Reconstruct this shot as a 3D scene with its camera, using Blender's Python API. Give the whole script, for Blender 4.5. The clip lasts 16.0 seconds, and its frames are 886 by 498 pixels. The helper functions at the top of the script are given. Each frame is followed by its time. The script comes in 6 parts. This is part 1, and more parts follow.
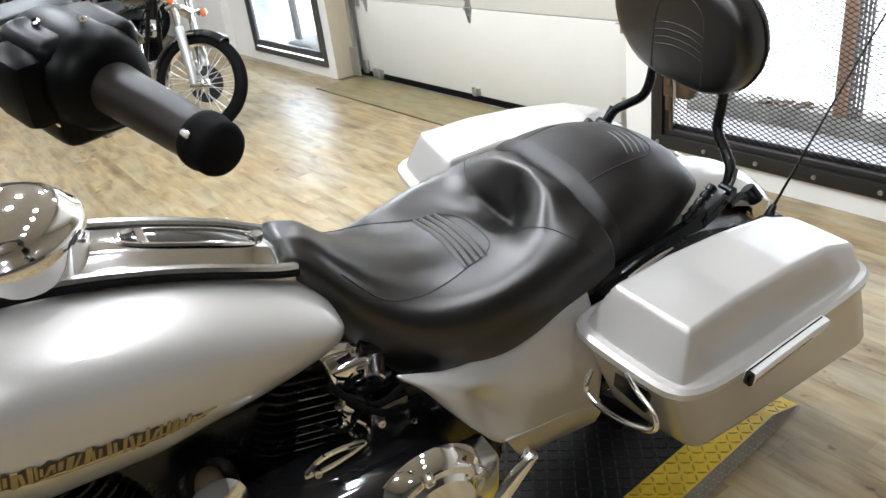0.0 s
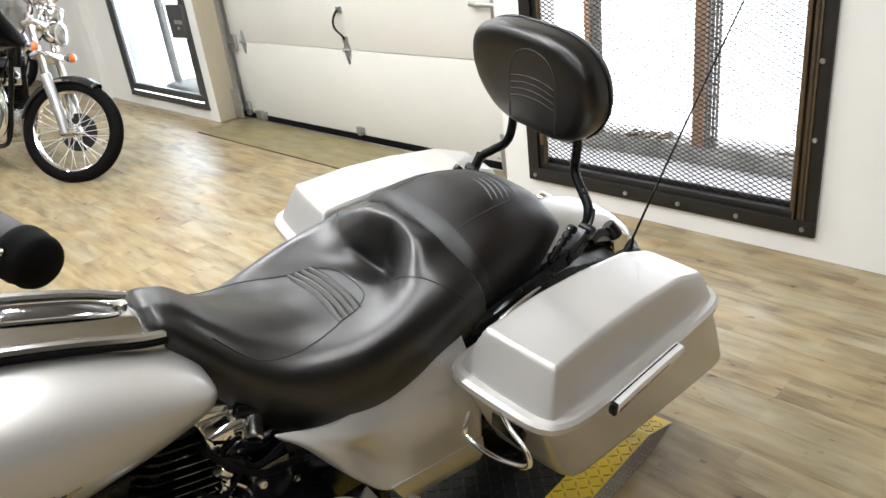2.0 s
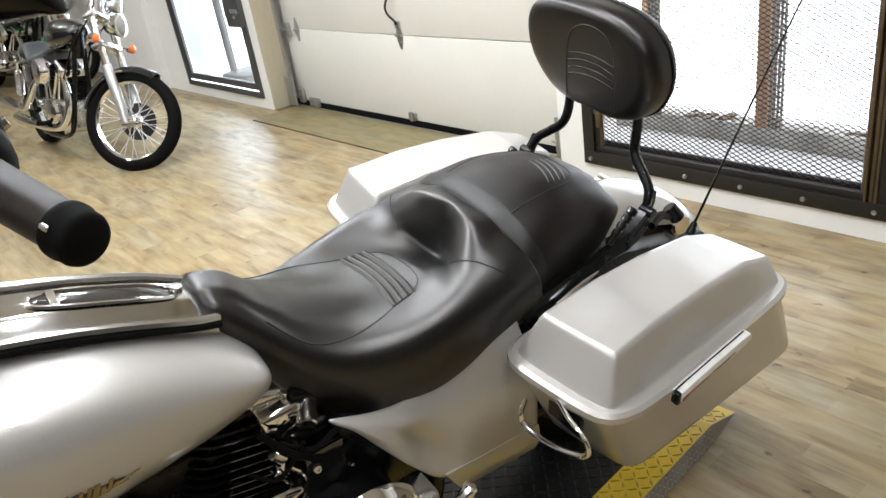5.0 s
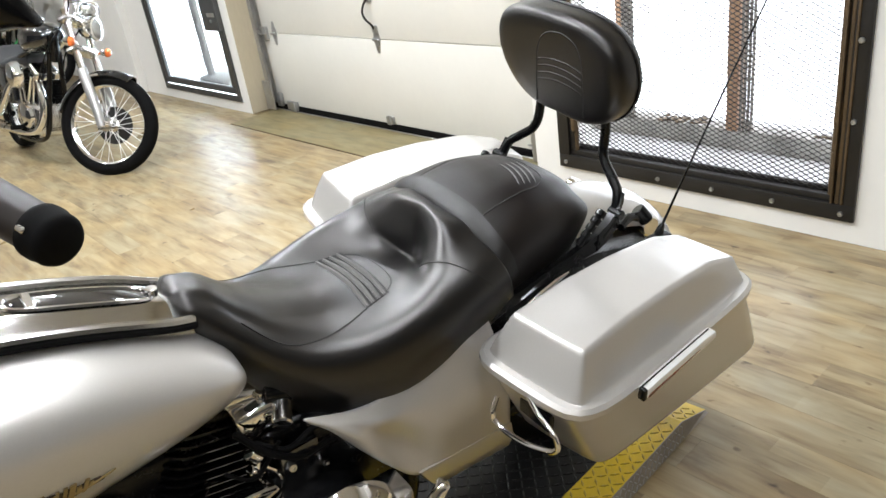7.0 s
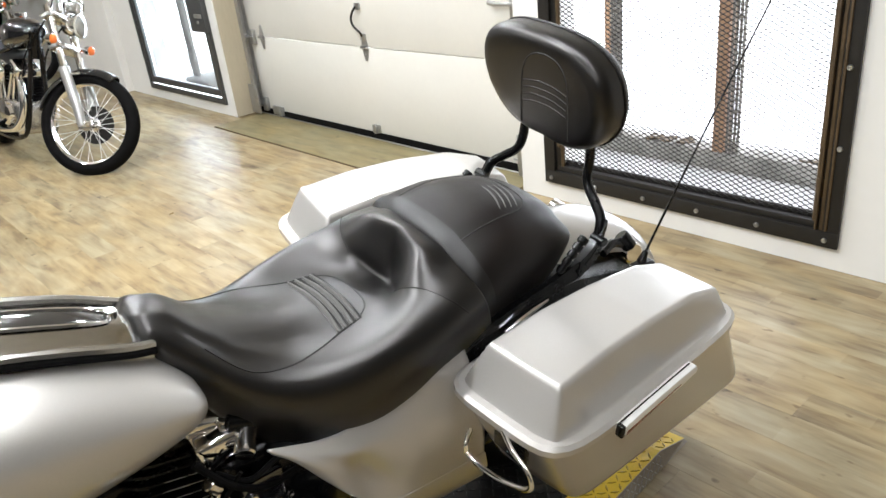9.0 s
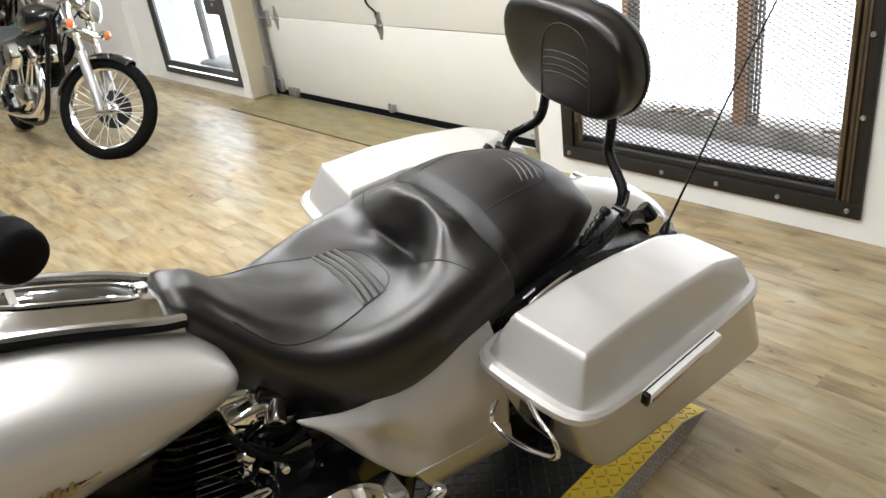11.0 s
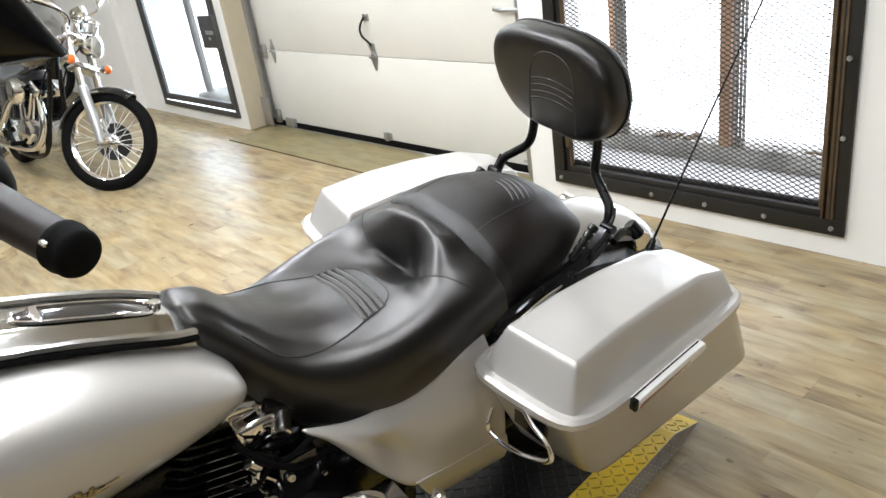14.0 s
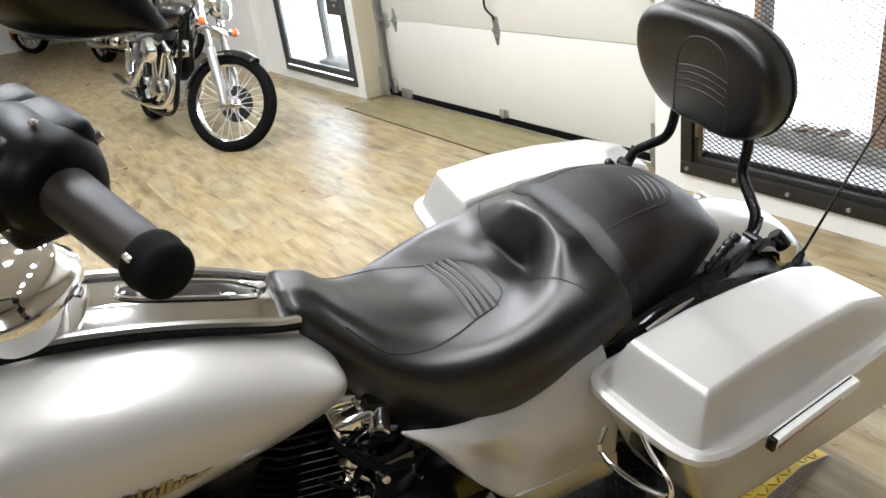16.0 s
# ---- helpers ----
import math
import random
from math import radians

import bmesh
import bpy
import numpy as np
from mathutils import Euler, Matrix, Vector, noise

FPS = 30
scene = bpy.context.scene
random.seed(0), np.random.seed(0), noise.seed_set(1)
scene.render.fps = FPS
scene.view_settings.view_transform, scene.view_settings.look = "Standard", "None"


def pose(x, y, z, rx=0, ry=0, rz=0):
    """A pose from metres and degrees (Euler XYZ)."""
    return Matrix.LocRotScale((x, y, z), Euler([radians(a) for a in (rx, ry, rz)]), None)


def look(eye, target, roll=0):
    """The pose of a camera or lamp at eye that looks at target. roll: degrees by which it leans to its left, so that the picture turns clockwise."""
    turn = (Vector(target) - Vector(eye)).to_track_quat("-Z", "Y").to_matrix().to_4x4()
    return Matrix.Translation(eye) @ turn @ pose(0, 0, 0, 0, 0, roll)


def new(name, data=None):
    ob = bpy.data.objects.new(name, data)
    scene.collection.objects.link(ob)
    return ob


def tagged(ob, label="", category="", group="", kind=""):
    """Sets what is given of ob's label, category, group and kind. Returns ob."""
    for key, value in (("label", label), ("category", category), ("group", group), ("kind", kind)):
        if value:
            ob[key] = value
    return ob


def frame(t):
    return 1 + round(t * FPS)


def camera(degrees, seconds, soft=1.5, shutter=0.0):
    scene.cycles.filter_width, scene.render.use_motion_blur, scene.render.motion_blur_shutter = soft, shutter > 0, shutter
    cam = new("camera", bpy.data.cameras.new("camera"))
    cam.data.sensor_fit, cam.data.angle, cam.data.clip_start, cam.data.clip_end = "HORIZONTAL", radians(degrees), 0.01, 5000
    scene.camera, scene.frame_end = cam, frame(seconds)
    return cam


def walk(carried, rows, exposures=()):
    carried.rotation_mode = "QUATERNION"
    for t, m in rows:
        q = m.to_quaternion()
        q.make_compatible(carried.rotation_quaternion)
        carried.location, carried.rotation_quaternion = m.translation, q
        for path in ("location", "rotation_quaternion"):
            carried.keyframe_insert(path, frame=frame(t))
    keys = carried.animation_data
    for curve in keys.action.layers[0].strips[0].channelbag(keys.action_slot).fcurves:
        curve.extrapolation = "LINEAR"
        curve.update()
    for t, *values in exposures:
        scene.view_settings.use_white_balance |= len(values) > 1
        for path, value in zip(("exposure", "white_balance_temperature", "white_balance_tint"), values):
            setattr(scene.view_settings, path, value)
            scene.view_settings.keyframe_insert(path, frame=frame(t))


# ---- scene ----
cam = camera(61.4, 16.0)
PATH = [
    (0, (0.074, 0.026, 1.317), (1.047, 1.534, 0.433), -7.6),
    (0.5, (0.091, 0.001, 1.341), (1.186, 1.444, 0.495), -6.4),
    (1, (0.1, -0.014, 1.364), (1.327, 1.337, 0.544), -6.2),
    (1.5, (0.098, -0.022, 1.368), (1.321, 1.341, 0.562), -6.9),
    (2, (0.105, -0.018, 1.356), (1.311, 1.339, 0.516), -7.1),
    (2.5, (0.109, -0.012, 1.355), (1.319, 1.343, 0.52), -7.0),
    (3, (0.117, -0.006, 1.349), (1.317, 1.353, 0.506), -7.7),
    (3.5, (0.113, 0.005, 1.333), (1.272, 1.372, 0.445), -7.5),
    (4, (0.112, 0.011, 1.335), (1.204, 1.447, 0.471), -9.6),
    (6.5, (0.125, -0.02, 1.344), (1.226, 1.418, 0.496), -8.6),
    (7, (0.111, -0.025, 1.346), (1.244, 1.385, 0.493), -8.7),
    (7.5, (0.098, -0.016, 1.345), (1.314, 1.324, 0.495), -8.3),
    (8, (0.091, -0.016, 1.344), (1.323, 1.316, 0.503), -10.0),
    (8.5, (0.116, -0.006, 1.35), (1.311, 1.349, 0.492), -8.6),
    (9, (0.158, 0.003, 1.355), (1.326, 1.39, 0.513), -6.5),
    (11.5, (0.132, 0.004, 1.346), (1.247, 1.406, 0.457), -8.3),
    (12, (0.122, 0.0, 1.349), (1.25, 1.407, 0.484), -8.5),
    (12.5, (0.109, -0.006, 1.35), (1.246, 1.392, 0.482), -7.9),
    (13, (0.116, -0.021, 1.349), (1.255, 1.378, 0.485), -7.8),
    (13.5, (0.113, -0.037, 1.355), (1.242, 1.374, 0.498), -8.5),
    (14, (0.094, -0.05, 1.358), (1.248, 1.365, 0.54), -8.6),
    (14.5, (0.094, -0.053, 1.354), (1.273, 1.343, 0.542), -9.1),
    (15, (0.112, -0.028, 1.343), (1.248, 1.365, 0.466), -10.0),
    (15.5, (0.124, 0.009, 1.351), (1.131, 1.521, 0.514), -11.3),
    (16, (0.139, 0.051, 1.352), (1.056, 1.615, 0.509), -7.8),
]
TONE = [(0, 0.09, 6160, 10), (1, 0.09, 6360, 10), (3, 0.03, 6430, 10), (4.2, 0.0, 6430, 10), (6.5, 0.17, 6350, 10), (9, 0.15, 6410, 10), (11.5, 0.02, 6560, 10), (12.5, 0.04, 6510, 10), (14, 0.12, 6340, 10), (16, 0.16, 6320, 10)]
walk(cam, [(t, look(eye, target, roll)) for t, eye, target, roll in PATH], TONE)

# ---- light ----
world = bpy.data.worlds.new("world")
scene.world = world
world.use_nodes = True
wn = world.node_tree.nodes
wn["Background"].inputs[1].default_value = 0.12
sky = wn.new("ShaderNodeTexSky")
sky.sky_type, sky.sun_disc, sky.sun_elevation, sky.sun_rotation = "NISHITA", False, radians(35), radians(60)
world.node_tree.links.new(sky.outputs[0], wn["Background"].inputs[0])


def area(name, m, sx, sy, watts, colour=(1, 1, 1)):
    d = bpy.data.lights.new(name, "AREA")
    d.shape, d.size, d.size_y, d.energy, d.color = "RECTANGLE", sx, sy, watts, colour
    ob = new(name, d)
    ob.matrix_world = m
    return ob


SKYLIGHT = (0.82, 0.91, 1.0)
LAMPLIGHT = (0.94, 0.972, 1.0)
area("daylight_window", look((3.16, 1.57, 0.85), (0, 1.57, 0.65)), 1.3, 1.4, 5, SKYLIGHT)
area("daylight_gate", look((3.75, 6.6, 1.3), (0, 6.4, 1.2)), 4.4, 2.6, 430, (0.72, 0.87, 1.0))

# ---- materials ----


def mat(name, colour, rough=0.5, metal=0.0, coat=0.0, var=0.0, scale=8.0, bump=0.0, bscale=60.0, stretch=(1, 1, 1), spec=0.5, rvar=0.0):
    """A principled material with two scales of variation in colour, roughness and relief."""
    m = bpy.data.materials.new(name)
    m.use_nodes = True
    nt = m.node_tree
    b = nt.nodes["Principled BSDF"]
    b.inputs["Base Color"].default_value = (*colour, 1)
    b.inputs["Roughness"].default_value, b.inputs["Metallic"].default_value = rough, metal
    b.inputs["Coat Weight"].default_value, b.inputs["Coat Roughness"].default_value = coat, 0.04
    b.inputs["Specular IOR Level"].default_value = spec
    tc = nt.nodes.new("ShaderNodeTexCoord")
    mp = nt.nodes.new("ShaderNodeMapping")
    mp.inputs["Scale"].default_value = stretch
    nt.links.new(tc.outputs["Object"], mp.inputs[0])
    if var or rvar:
        n1 = nt.nodes.new("ShaderNodeTexNoise")
        n1.inputs["Scale"].default_value, n1.inputs["Detail"].default_value = scale, 6
        n2 = nt.nodes.new("ShaderNodeTexNoise")
        n2.inputs["Scale"].default_value, n2.inputs["Detail"].default_value = scale * 9, 3
        mix = nt.nodes.new("ShaderNodeMath")
        mix.operation = "MULTIPLY_ADD"
        mix.inputs[1].default_value = 0.4
        nt.links.new(mp.outputs[0], n1.inputs[0])
        nt.links.new(mp.outputs[0], n2.inputs[0])
        nt.links.new(n2.outputs[0], mix.inputs[0])
        nt.links.new(n1.outputs[0], mix.inputs[2])
        if var:
            r = nt.nodes.new("ShaderNodeMapRange")
            r.inputs[1].default_value, r.inputs[2].default_value = 0.4, 1.0
            r.inputs[3].default_value, r.inputs[4].default_value = 1 - var, 1 + var
            h = nt.nodes.new("ShaderNodeHueSaturation")
            h.inputs["Color"].default_value = (*colour, 1)
            nt.links.new(mix.outputs[0], r.inputs[0])
            nt.links.new(r.outputs[0], h.inputs["Value"])
            nt.links.new(h.outputs[0], b.inputs["Base Color"])
        if rvar:
            q = nt.nodes.new("ShaderNodeMapRange")
            q.inputs[1].default_value, q.inputs[2].default_value = 0.4, 1.0
            q.inputs[3].default_value, q.inputs[4].default_value = max(rough - rvar, 0.02), rough + rvar
            nt.links.new(mix.outputs[0], q.inputs[0])
            nt.links.new(q.outputs[0], b.inputs["Roughness"])
    if bump:
        n3 = nt.nodes.new("ShaderNodeTexNoise")
        n3.inputs["Scale"].default_value, n3.inputs["Detail"].default_value = bscale, 4
        bp = nt.nodes.new("ShaderNodeBump")
        bp.inputs["Strength"].default_value, bp.inputs["Distance"].default_value = bump, 0.004
        nt.links.new(mp.outputs[0], n3.inputs[0])
        nt.links.new(n3.outputs[0], bp.inputs["Height"])
        nt.links.new(bp.outputs[0], b.inputs["Normal"])
    return m


def emit(name, colour, strength):
    m = bpy.data.materials.new(name)
    m.use_nodes = True
    b = m.node_tree.nodes["Principled BSDF"]
    b.inputs["Base Color"].default_value = (*colour, 1)
    b.inputs["Emission Color"].default_value = (*colour, 1)
    b.inputs["Emission Strength"].default_value = strength
    return m


def plank_mat(name, stops, rough, contrast=1.0, strips=0.20):
    """Rustic wood with long soft streaks, sparse knots, worn grey patches and a slight shade of its own for each plank."""
    m = bpy.data.materials.new(name)
    m.use_nodes = True
    nt = m.node_tree
    b = nt.nodes["Principled BSDF"]

    def node(kind, **inputs):
        n = nt.nodes.new(kind)
        for k, v in inputs.items():
            n.inputs[k].default_value = v
        return n

    def math_(op, x, y, z=None):
        n = nt.nodes.new("ShaderNodeMath")
        n.operation = op
        for k, v in enumerate((x, y, z)):
            if v is None:
                continue
            if isinstance(v, (int, float)):
                n.inputs[k].default_value = v
            else:
                nt.links.new(v, n.inputs[k])
        return n.outputs[0]

    oi, geo = nt.nodes.new("ShaderNodeObjectInfo"), nt.nodes.new("ShaderNodeNewGeometry")
    rnd = math_("FRACT", math_("ADD", oi.outputs["Random"], geo.outputs["Random Per Island"]), 0)
    off = nt.nodes.new("ShaderNodeVectorMath")
    off.operation = "MULTIPLY_ADD"
    off.inputs[1].default_value = (3.7, 5.3, 0)
    nt.links.new(rnd, off.inputs[0])
    nt.links.new(geo.outputs["Position"], off.inputs[2])

    def noise(scale, detail, stretch, distortion=0.0, source=None):
        mp = nt.nodes.new("ShaderNodeMapping")
        mp.inputs["Scale"].default_value = stretch
        nt.links.new(source or off.outputs[0], mp.inputs[0])
        n = node("ShaderNodeTexNoise", Scale=scale, Detail=detail, Distortion=distortion)
        nt.links.new(mp.outputs[0], n.inputs["Vector"])
        return n.outputs[0]

    broad = noise(17, 4, (1, 0.24, 1), 0.5)
    streak = noise(34, 5, (1, 0.11, 1), 0.5)
    fine = noise(150, 3, (1, 0.06, 1))
    worn = noise(2.1, 4, (1, 0.7, 1), 0.4, geo.outputs["Position"])
    spots = noise(19, 2, (1, 0.6, 1))
    v = math_("MULTIPLY_ADD", streak, 0.55, math_("MULTIPLY", broad, 1.15))
    v = math_("MULTIPLY_ADD", fine, 0.16, v)
    v = math_("MULTIPLY_ADD", rnd, 0.10, v)
    v = math_("MULTIPLY_ADD", worn, 0.35, v)
    sep, com, strip = nt.nodes.new("ShaderNodeSeparateXYZ"), nt.nodes.new("ShaderNodeCombineXYZ"), nt.nodes.new("ShaderNodeTexBrick")
    nt.links.new(geo.outputs["Position"], sep.inputs[0])
    nt.links.new(math_("MULTIPLY_ADD", rnd, 1.7, sep.outputs["Y"]), com.inputs["X"])
    nt.links.new(math_("SUBTRACT", sep.outputs["X"], 2.744), com.inputs["Y"])
    nt.links.new(com.outputs[0], strip.inputs["Vector"])
    strip.offset, strip.offset_frequency = 0.37, 2
    for key, value in (("Color1", (0, 0, 0, 1)), ("Color2", (1, 1, 1, 1)), ("Mortar", (0.5, 0.5, 0.5, 1)), ("Scale", 1.0), ("Mortar Size", 0.0), ("Brick Width", 0.40), ("Row Height", 0.0625)):
        strip.inputs[key].default_value = value
    v = math_("MULTIPLY_ADD", math_("SUBTRACT", strip.outputs["Color"], 0.5), strips, v)
    v = math_("MULTIPLY_ADD", math_("SUBTRACT", v, 1.155), contrast, 1.155)
    knot = nt.nodes.new("ShaderNodeMapRange")
    knot.inputs[1].default_value, knot.inputs[2].default_value = 0.675, 0.75
    knot.inputs[3].default_value, knot.inputs[4].default_value = 0.0, 0.24
    nt.links.new(spots, knot.inputs[0])
    v = math_("SUBTRACT", v, knot.outputs[0])
    v = math_("DIVIDE", v, 2.0)
    ramp = nt.nodes.new("ShaderNodeValToRGB")
    el = ramp.color_ramp.elements
    el[0].position, el[0].color = stops[0][0], (*stops[0][1], 1)
    el[1].position, el[1].color = stops[-1][0], (*stops[-1][1], 1)
    for p, c in stops[1:-1]:
        e = el.new(p)
        e.color = (*c, 1)
    nt.links.new(v, ramp.inputs[0])
    tint = nt.nodes.new("ShaderNodeValToRGB")
    te = tint.color_ramp.elements
    te[0].position, te[0].color = 0.36, (0.98, 0.985, 1.0, 1)
    te[1].position, te[1].color = 0.64, (1.07, 0.975, 0.84, 1)
    nt.links.new(noise(5.5, 3, (1, 0.40, 1), 0.6), tint.inputs[0])
    blend = nt.nodes.new("ShaderNodeMix")
    blend.data_type, blend.blend_type = "RGBA", "MULTIPLY"
    blend.inputs[0].default_value = 1.0
    nt.links.new(ramp.outputs[0], blend.inputs[6])
    nt.links.new(tint.outputs[0], blend.inputs[7])
    nt.links.new(blend.outputs[2], b.inputs["Base Color"])
    mr = nt.nodes.new("ShaderNodeMapRange")
    mr.inputs[1].default_value, mr.inputs[2].default_value = 0.3, 0.7
    mr.inputs[3].default_value, mr.inputs[4].default_value = rough - 0.09, rough + 0.12
    nt.links.new(worn, mr.inputs[0])
    nt.links.new(mr.outputs[0], b.inputs["Roughness"])
    bp = node("ShaderNodeBump", Strength=0.18, Distance=0.0015)
    nt.links.new(streak, bp.inputs["Height"])
    nt.links.new(bp.outputs[0], b.inputs["Normal"])
    return m


WALL = mat("wall_paint", (0.80, 0.785, 0.75), 0.7, var=0.03, scale=2, bump=0.08, bscale=90)
JAMB = mat("reveal_tan", (0.46, 0.40, 0.29), 0.6, var=0.10, scale=5, bump=0.06, stretch=(1, 1, 0.3))
DOORPAINT = mat("door_paint", (0.68, 0.66, 0.605), 0.45, var=0.03, scale=3, bump=0.05, bscale=140)
CEIL = mat("ceiling_paint", (0.58, 0.57, 0.55), 0.8, var=0.1)
DARKWALL = mat("low_bounce_grey", (0.16, 0.157, 0.152), 0.7, var=0.08, scale=2)
STOPS = [(0.42, (0.070, 0.049, 0.028)), (0.52, (0.208, 0.157, 0.090)), (0.575, (0.298, 0.240, 0.142)), (0.63, (0.366, 0.305, 0.192)), (0.72, (0.432, 0.372, 0.256))]
FLOOR = plank_mat("floor_wood", STOPS, 0.36, 0.54, 0.16)
FLOOR.node_tree.nodes["Principled BSDF"].inputs["Specular IOR Level"].default_value = 0.38
THRESH = plank_mat("threshold_wood", [(0.42, (0.125, 0.105, 0.054)), (0.6, (0.215, 0.185, 0.098)), (0.75, (0.28, 0.245, 0.142))], 0.42, 0.8, 0.05)
JOINT = mat("joint_dark", (0.20, 0.150, 0.080), 0.8, var=0.2)
SILVER = mat("silver_paint", (0.52, 0.498, 0.470), 0.36, metal=0.48, coat=1.0, var=0.02, scale=300)
SPOKE = mat("bright_spoke_steel", (0.85, 0.85, 0.84), 0.35, metal=0.5, var=0.05, scale=40)
FORKALLOY = mat("dull_fork_alloy", (0.42, 0.42, 0.41), 0.38, metal=0.7, var=0.05, scale=20)
PAVING = mat("grey_paving", (0.52, 0.515, 0.505), 0.85, var=0.12, scale=9, bump=0.4, bscale=40)
CHROME = mat("chrome", (0.90, 0.89, 0.88), 0.07, metal=1.0, rvar=0.03, scale=12)
CONSOLE = mat("polished_console", (0.66, 0.65, 0.63), 0.10, metal=1.0, var=0.02, scale=200, rvar=0.03)
CHROMEDULL = mat("polished_alloy", (0.68, 0.67, 0.65), 0.22, metal=1.0, rvar=0.03, scale=6)
LEATHER = mat("black_leather", (0.0016, 0.0013, 0.0012), 0.345, var=0.15, scale=30, bump=0.10, bscale=420, rvar=0.05, spec=0.74)
lb = LEATHER.node_tree.nodes["Principled BSDF"]
lb.inputs["Specular Tint"].default_value = (1.0, 0.965, 0.94, 1)
DULLLEATHER = mat("dull_black_leather", (0.0070, 0.0046, 0.0037), 0.44, var=0.15, scale=30, bump=0.12, bscale=420, rvar=0.05, spec=0.30)
LEATHER2 = mat("smooth_black_vinyl", (0.009, 0.0078, 0.007), 0.40, var=0.12, scale=20, bump=0.2, bscale=500, spec=0.42)
# the ribs are seat leather; this grey carries their highlights
RIBLEATHER = mat("rib_leather_highlight", (0.09, 0.087, 0.083), 0.38, var=0.1, scale=60, bump=0.2, bscale=300)
THREAD = mat("seam_thread", (0.012, 0.011, 0.01), 0.7)
RUBBER = mat("black_rubber", (0.004, 0.0038, 0.0038), 0.7, spec=0.08, var=0.2, scale=12, bump=0.1)
BLACKMETAL = mat("black_powdercoat", (0.003, 0.003, 0.0032), 0.25, var=0.1, scale=20, rvar=0.05, spec=0.3)
BLACKGLOSS = mat("black_gloss_paint", (0.008, 0.008, 0.009), 0.12, coat=1.0, var=0.05)
SWITCHBLACK = mat("matt_black_switch", (0.002, 0.002, 0.002), 0.42, var=0.2, scale=40, spec=0.12)
GRIPMAT = mat("grip_rubber", (0.014, 0.0092, 0.0068), 0.48, var=0.15, scale=25, spec=0.3)
STEEL = mat("dark_steel", (0.020, 0.018, 0.016), 0.5, metal=0.3, var=0.25, scale=9, bump=0.15, rvar=0.12)
RUST = mat("rusted_steel", (0.085, 0.055, 0.026), 0.6, metal=0.2, var=0.4, scale=14, bump=0.3)
GATESTEEL = mat("grey_gate_steel", (0.075, 0.075, 0.074), 0.5, metal=0.4, var=0.25, scale=9, rvar=0.1)
MESHSTEEL = mat("mesh_steel", (0.035, 0.030, 0.028), 0.5, metal=0.5, var=0.2, scale=20)
GALV = mat("galvanised_steel", (0.45, 0.45, 0.44), 0.4, metal=0.9, var=0.15, scale=25, rvar=0.1)
YELLOW = mat("yellow_paint", (0.72, 0.50, 0.02), 0.4, var=0.15, scale=14, bump=0.1)
# darker yellow: the tread marks' shading and grime put into one colour
MARKYELLOW = mat("shaded_grimy_yellow", (0.46, 0.31, 0.02), 0.35, var=0.35, scale=30, bump=0.1)
PLATE = mat("tread_plate", (0.30, 0.265, 0.22), 0.42, metal=0.2, var=0.2, scale=20, rvar=0.1)
BLACKPLATE = mat("black_tread_plate", (0.007, 0.007, 0.007), 0.46, metal=0.2, var=0.3, scale=20, rvar=0.1)
ORANGE = mat("amber_lens", (0.75, 0.16, 0.03), 0.15, coat=1.0, var=0.05)
RED = mat("dull_red", (0.20, 0.055, 0.040), 0.15, coat=1.0, var=0.05)
GOLD = mat("tank_emblem", (0.33, 0.25, 0.12), 0.40, metal=0.8, var=0.2, scale=60)
EMBLEMDARK = mat("emblem_base", (0.055, 0.042, 0.028), 0.45, metal=0.5, var=0.3, scale=90)
BRICKWOOD = mat("red_brown_post", (0.36, 0.21, 0.12), 0.7, var=0.2, scale=10, bump=0.2, stretch=(1, 1, 0.15))
LEDGE = mat("pale_weathered_ledge", (0.34, 0.325, 0.30), 0.85, var=0.45, scale=7, bump=0.4, bscale=40)
GREYPOST = mat("grey_weathered_post", (0.17, 0.155, 0.135), 0.8, var=0.2, scale=10, bump=0.2)
SNOW = mat("pale_concrete_sill", (0.82, 0.82, 0.81), 0.8, var=0.08, scale=6, bump=0.3)
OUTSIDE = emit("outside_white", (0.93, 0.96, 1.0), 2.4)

# ---- mesh helpers ----


def part(name, bm, material, parent=None, label="", smooth=True, angle=40):
    me = bpy.data.meshes.new(name)
    bmesh.ops.recalc_face_normals(bm, faces=bm.faces)
    bm.to_mesh(me)
    bm.free()
    for mm in material if isinstance(material, (list, tuple)) else [material]:
        me.materials.append(mm)
    if smooth:
        me.shade_smooth()
        if angle < 180:
            me.set_sharp_from_angle(angle=radians(angle))
    ob = new(name, me)
    if parent is not None:
        ob.parent = parent
    if label:
        tagged(ob, label)
    return ob


def box(bm, x0, x1, y0, y1, z0, z1, bev=0.0, seg=2, m=None):
    r = bmesh.ops.create_cube(bm, size=1)
    vs = r["verts"]
    bmesh.ops.scale(bm, vec=(x1 - x0, y1 - y0, z1 - z0), verts=vs)
    bmesh.ops.translate(bm, vec=((x0 + x1) / 2, (y0 + y1) / 2, (z0 + z1) / 2), verts=vs)
    es = list({e for v in vs for e in v.link_edges})
    if m is not None:
        bmesh.ops.transform(bm, matrix=m, verts=vs)
    if bev:
        bmesh.ops.bevel(bm, geom=es, offset=bev, segments=seg, profile=0.5, affect="EDGES")
    return bm


def boxes(*rows, bev=0.0):
    bm = bmesh.new()
    for r in rows:
        box(bm, *r, bev=bev)
    return bm


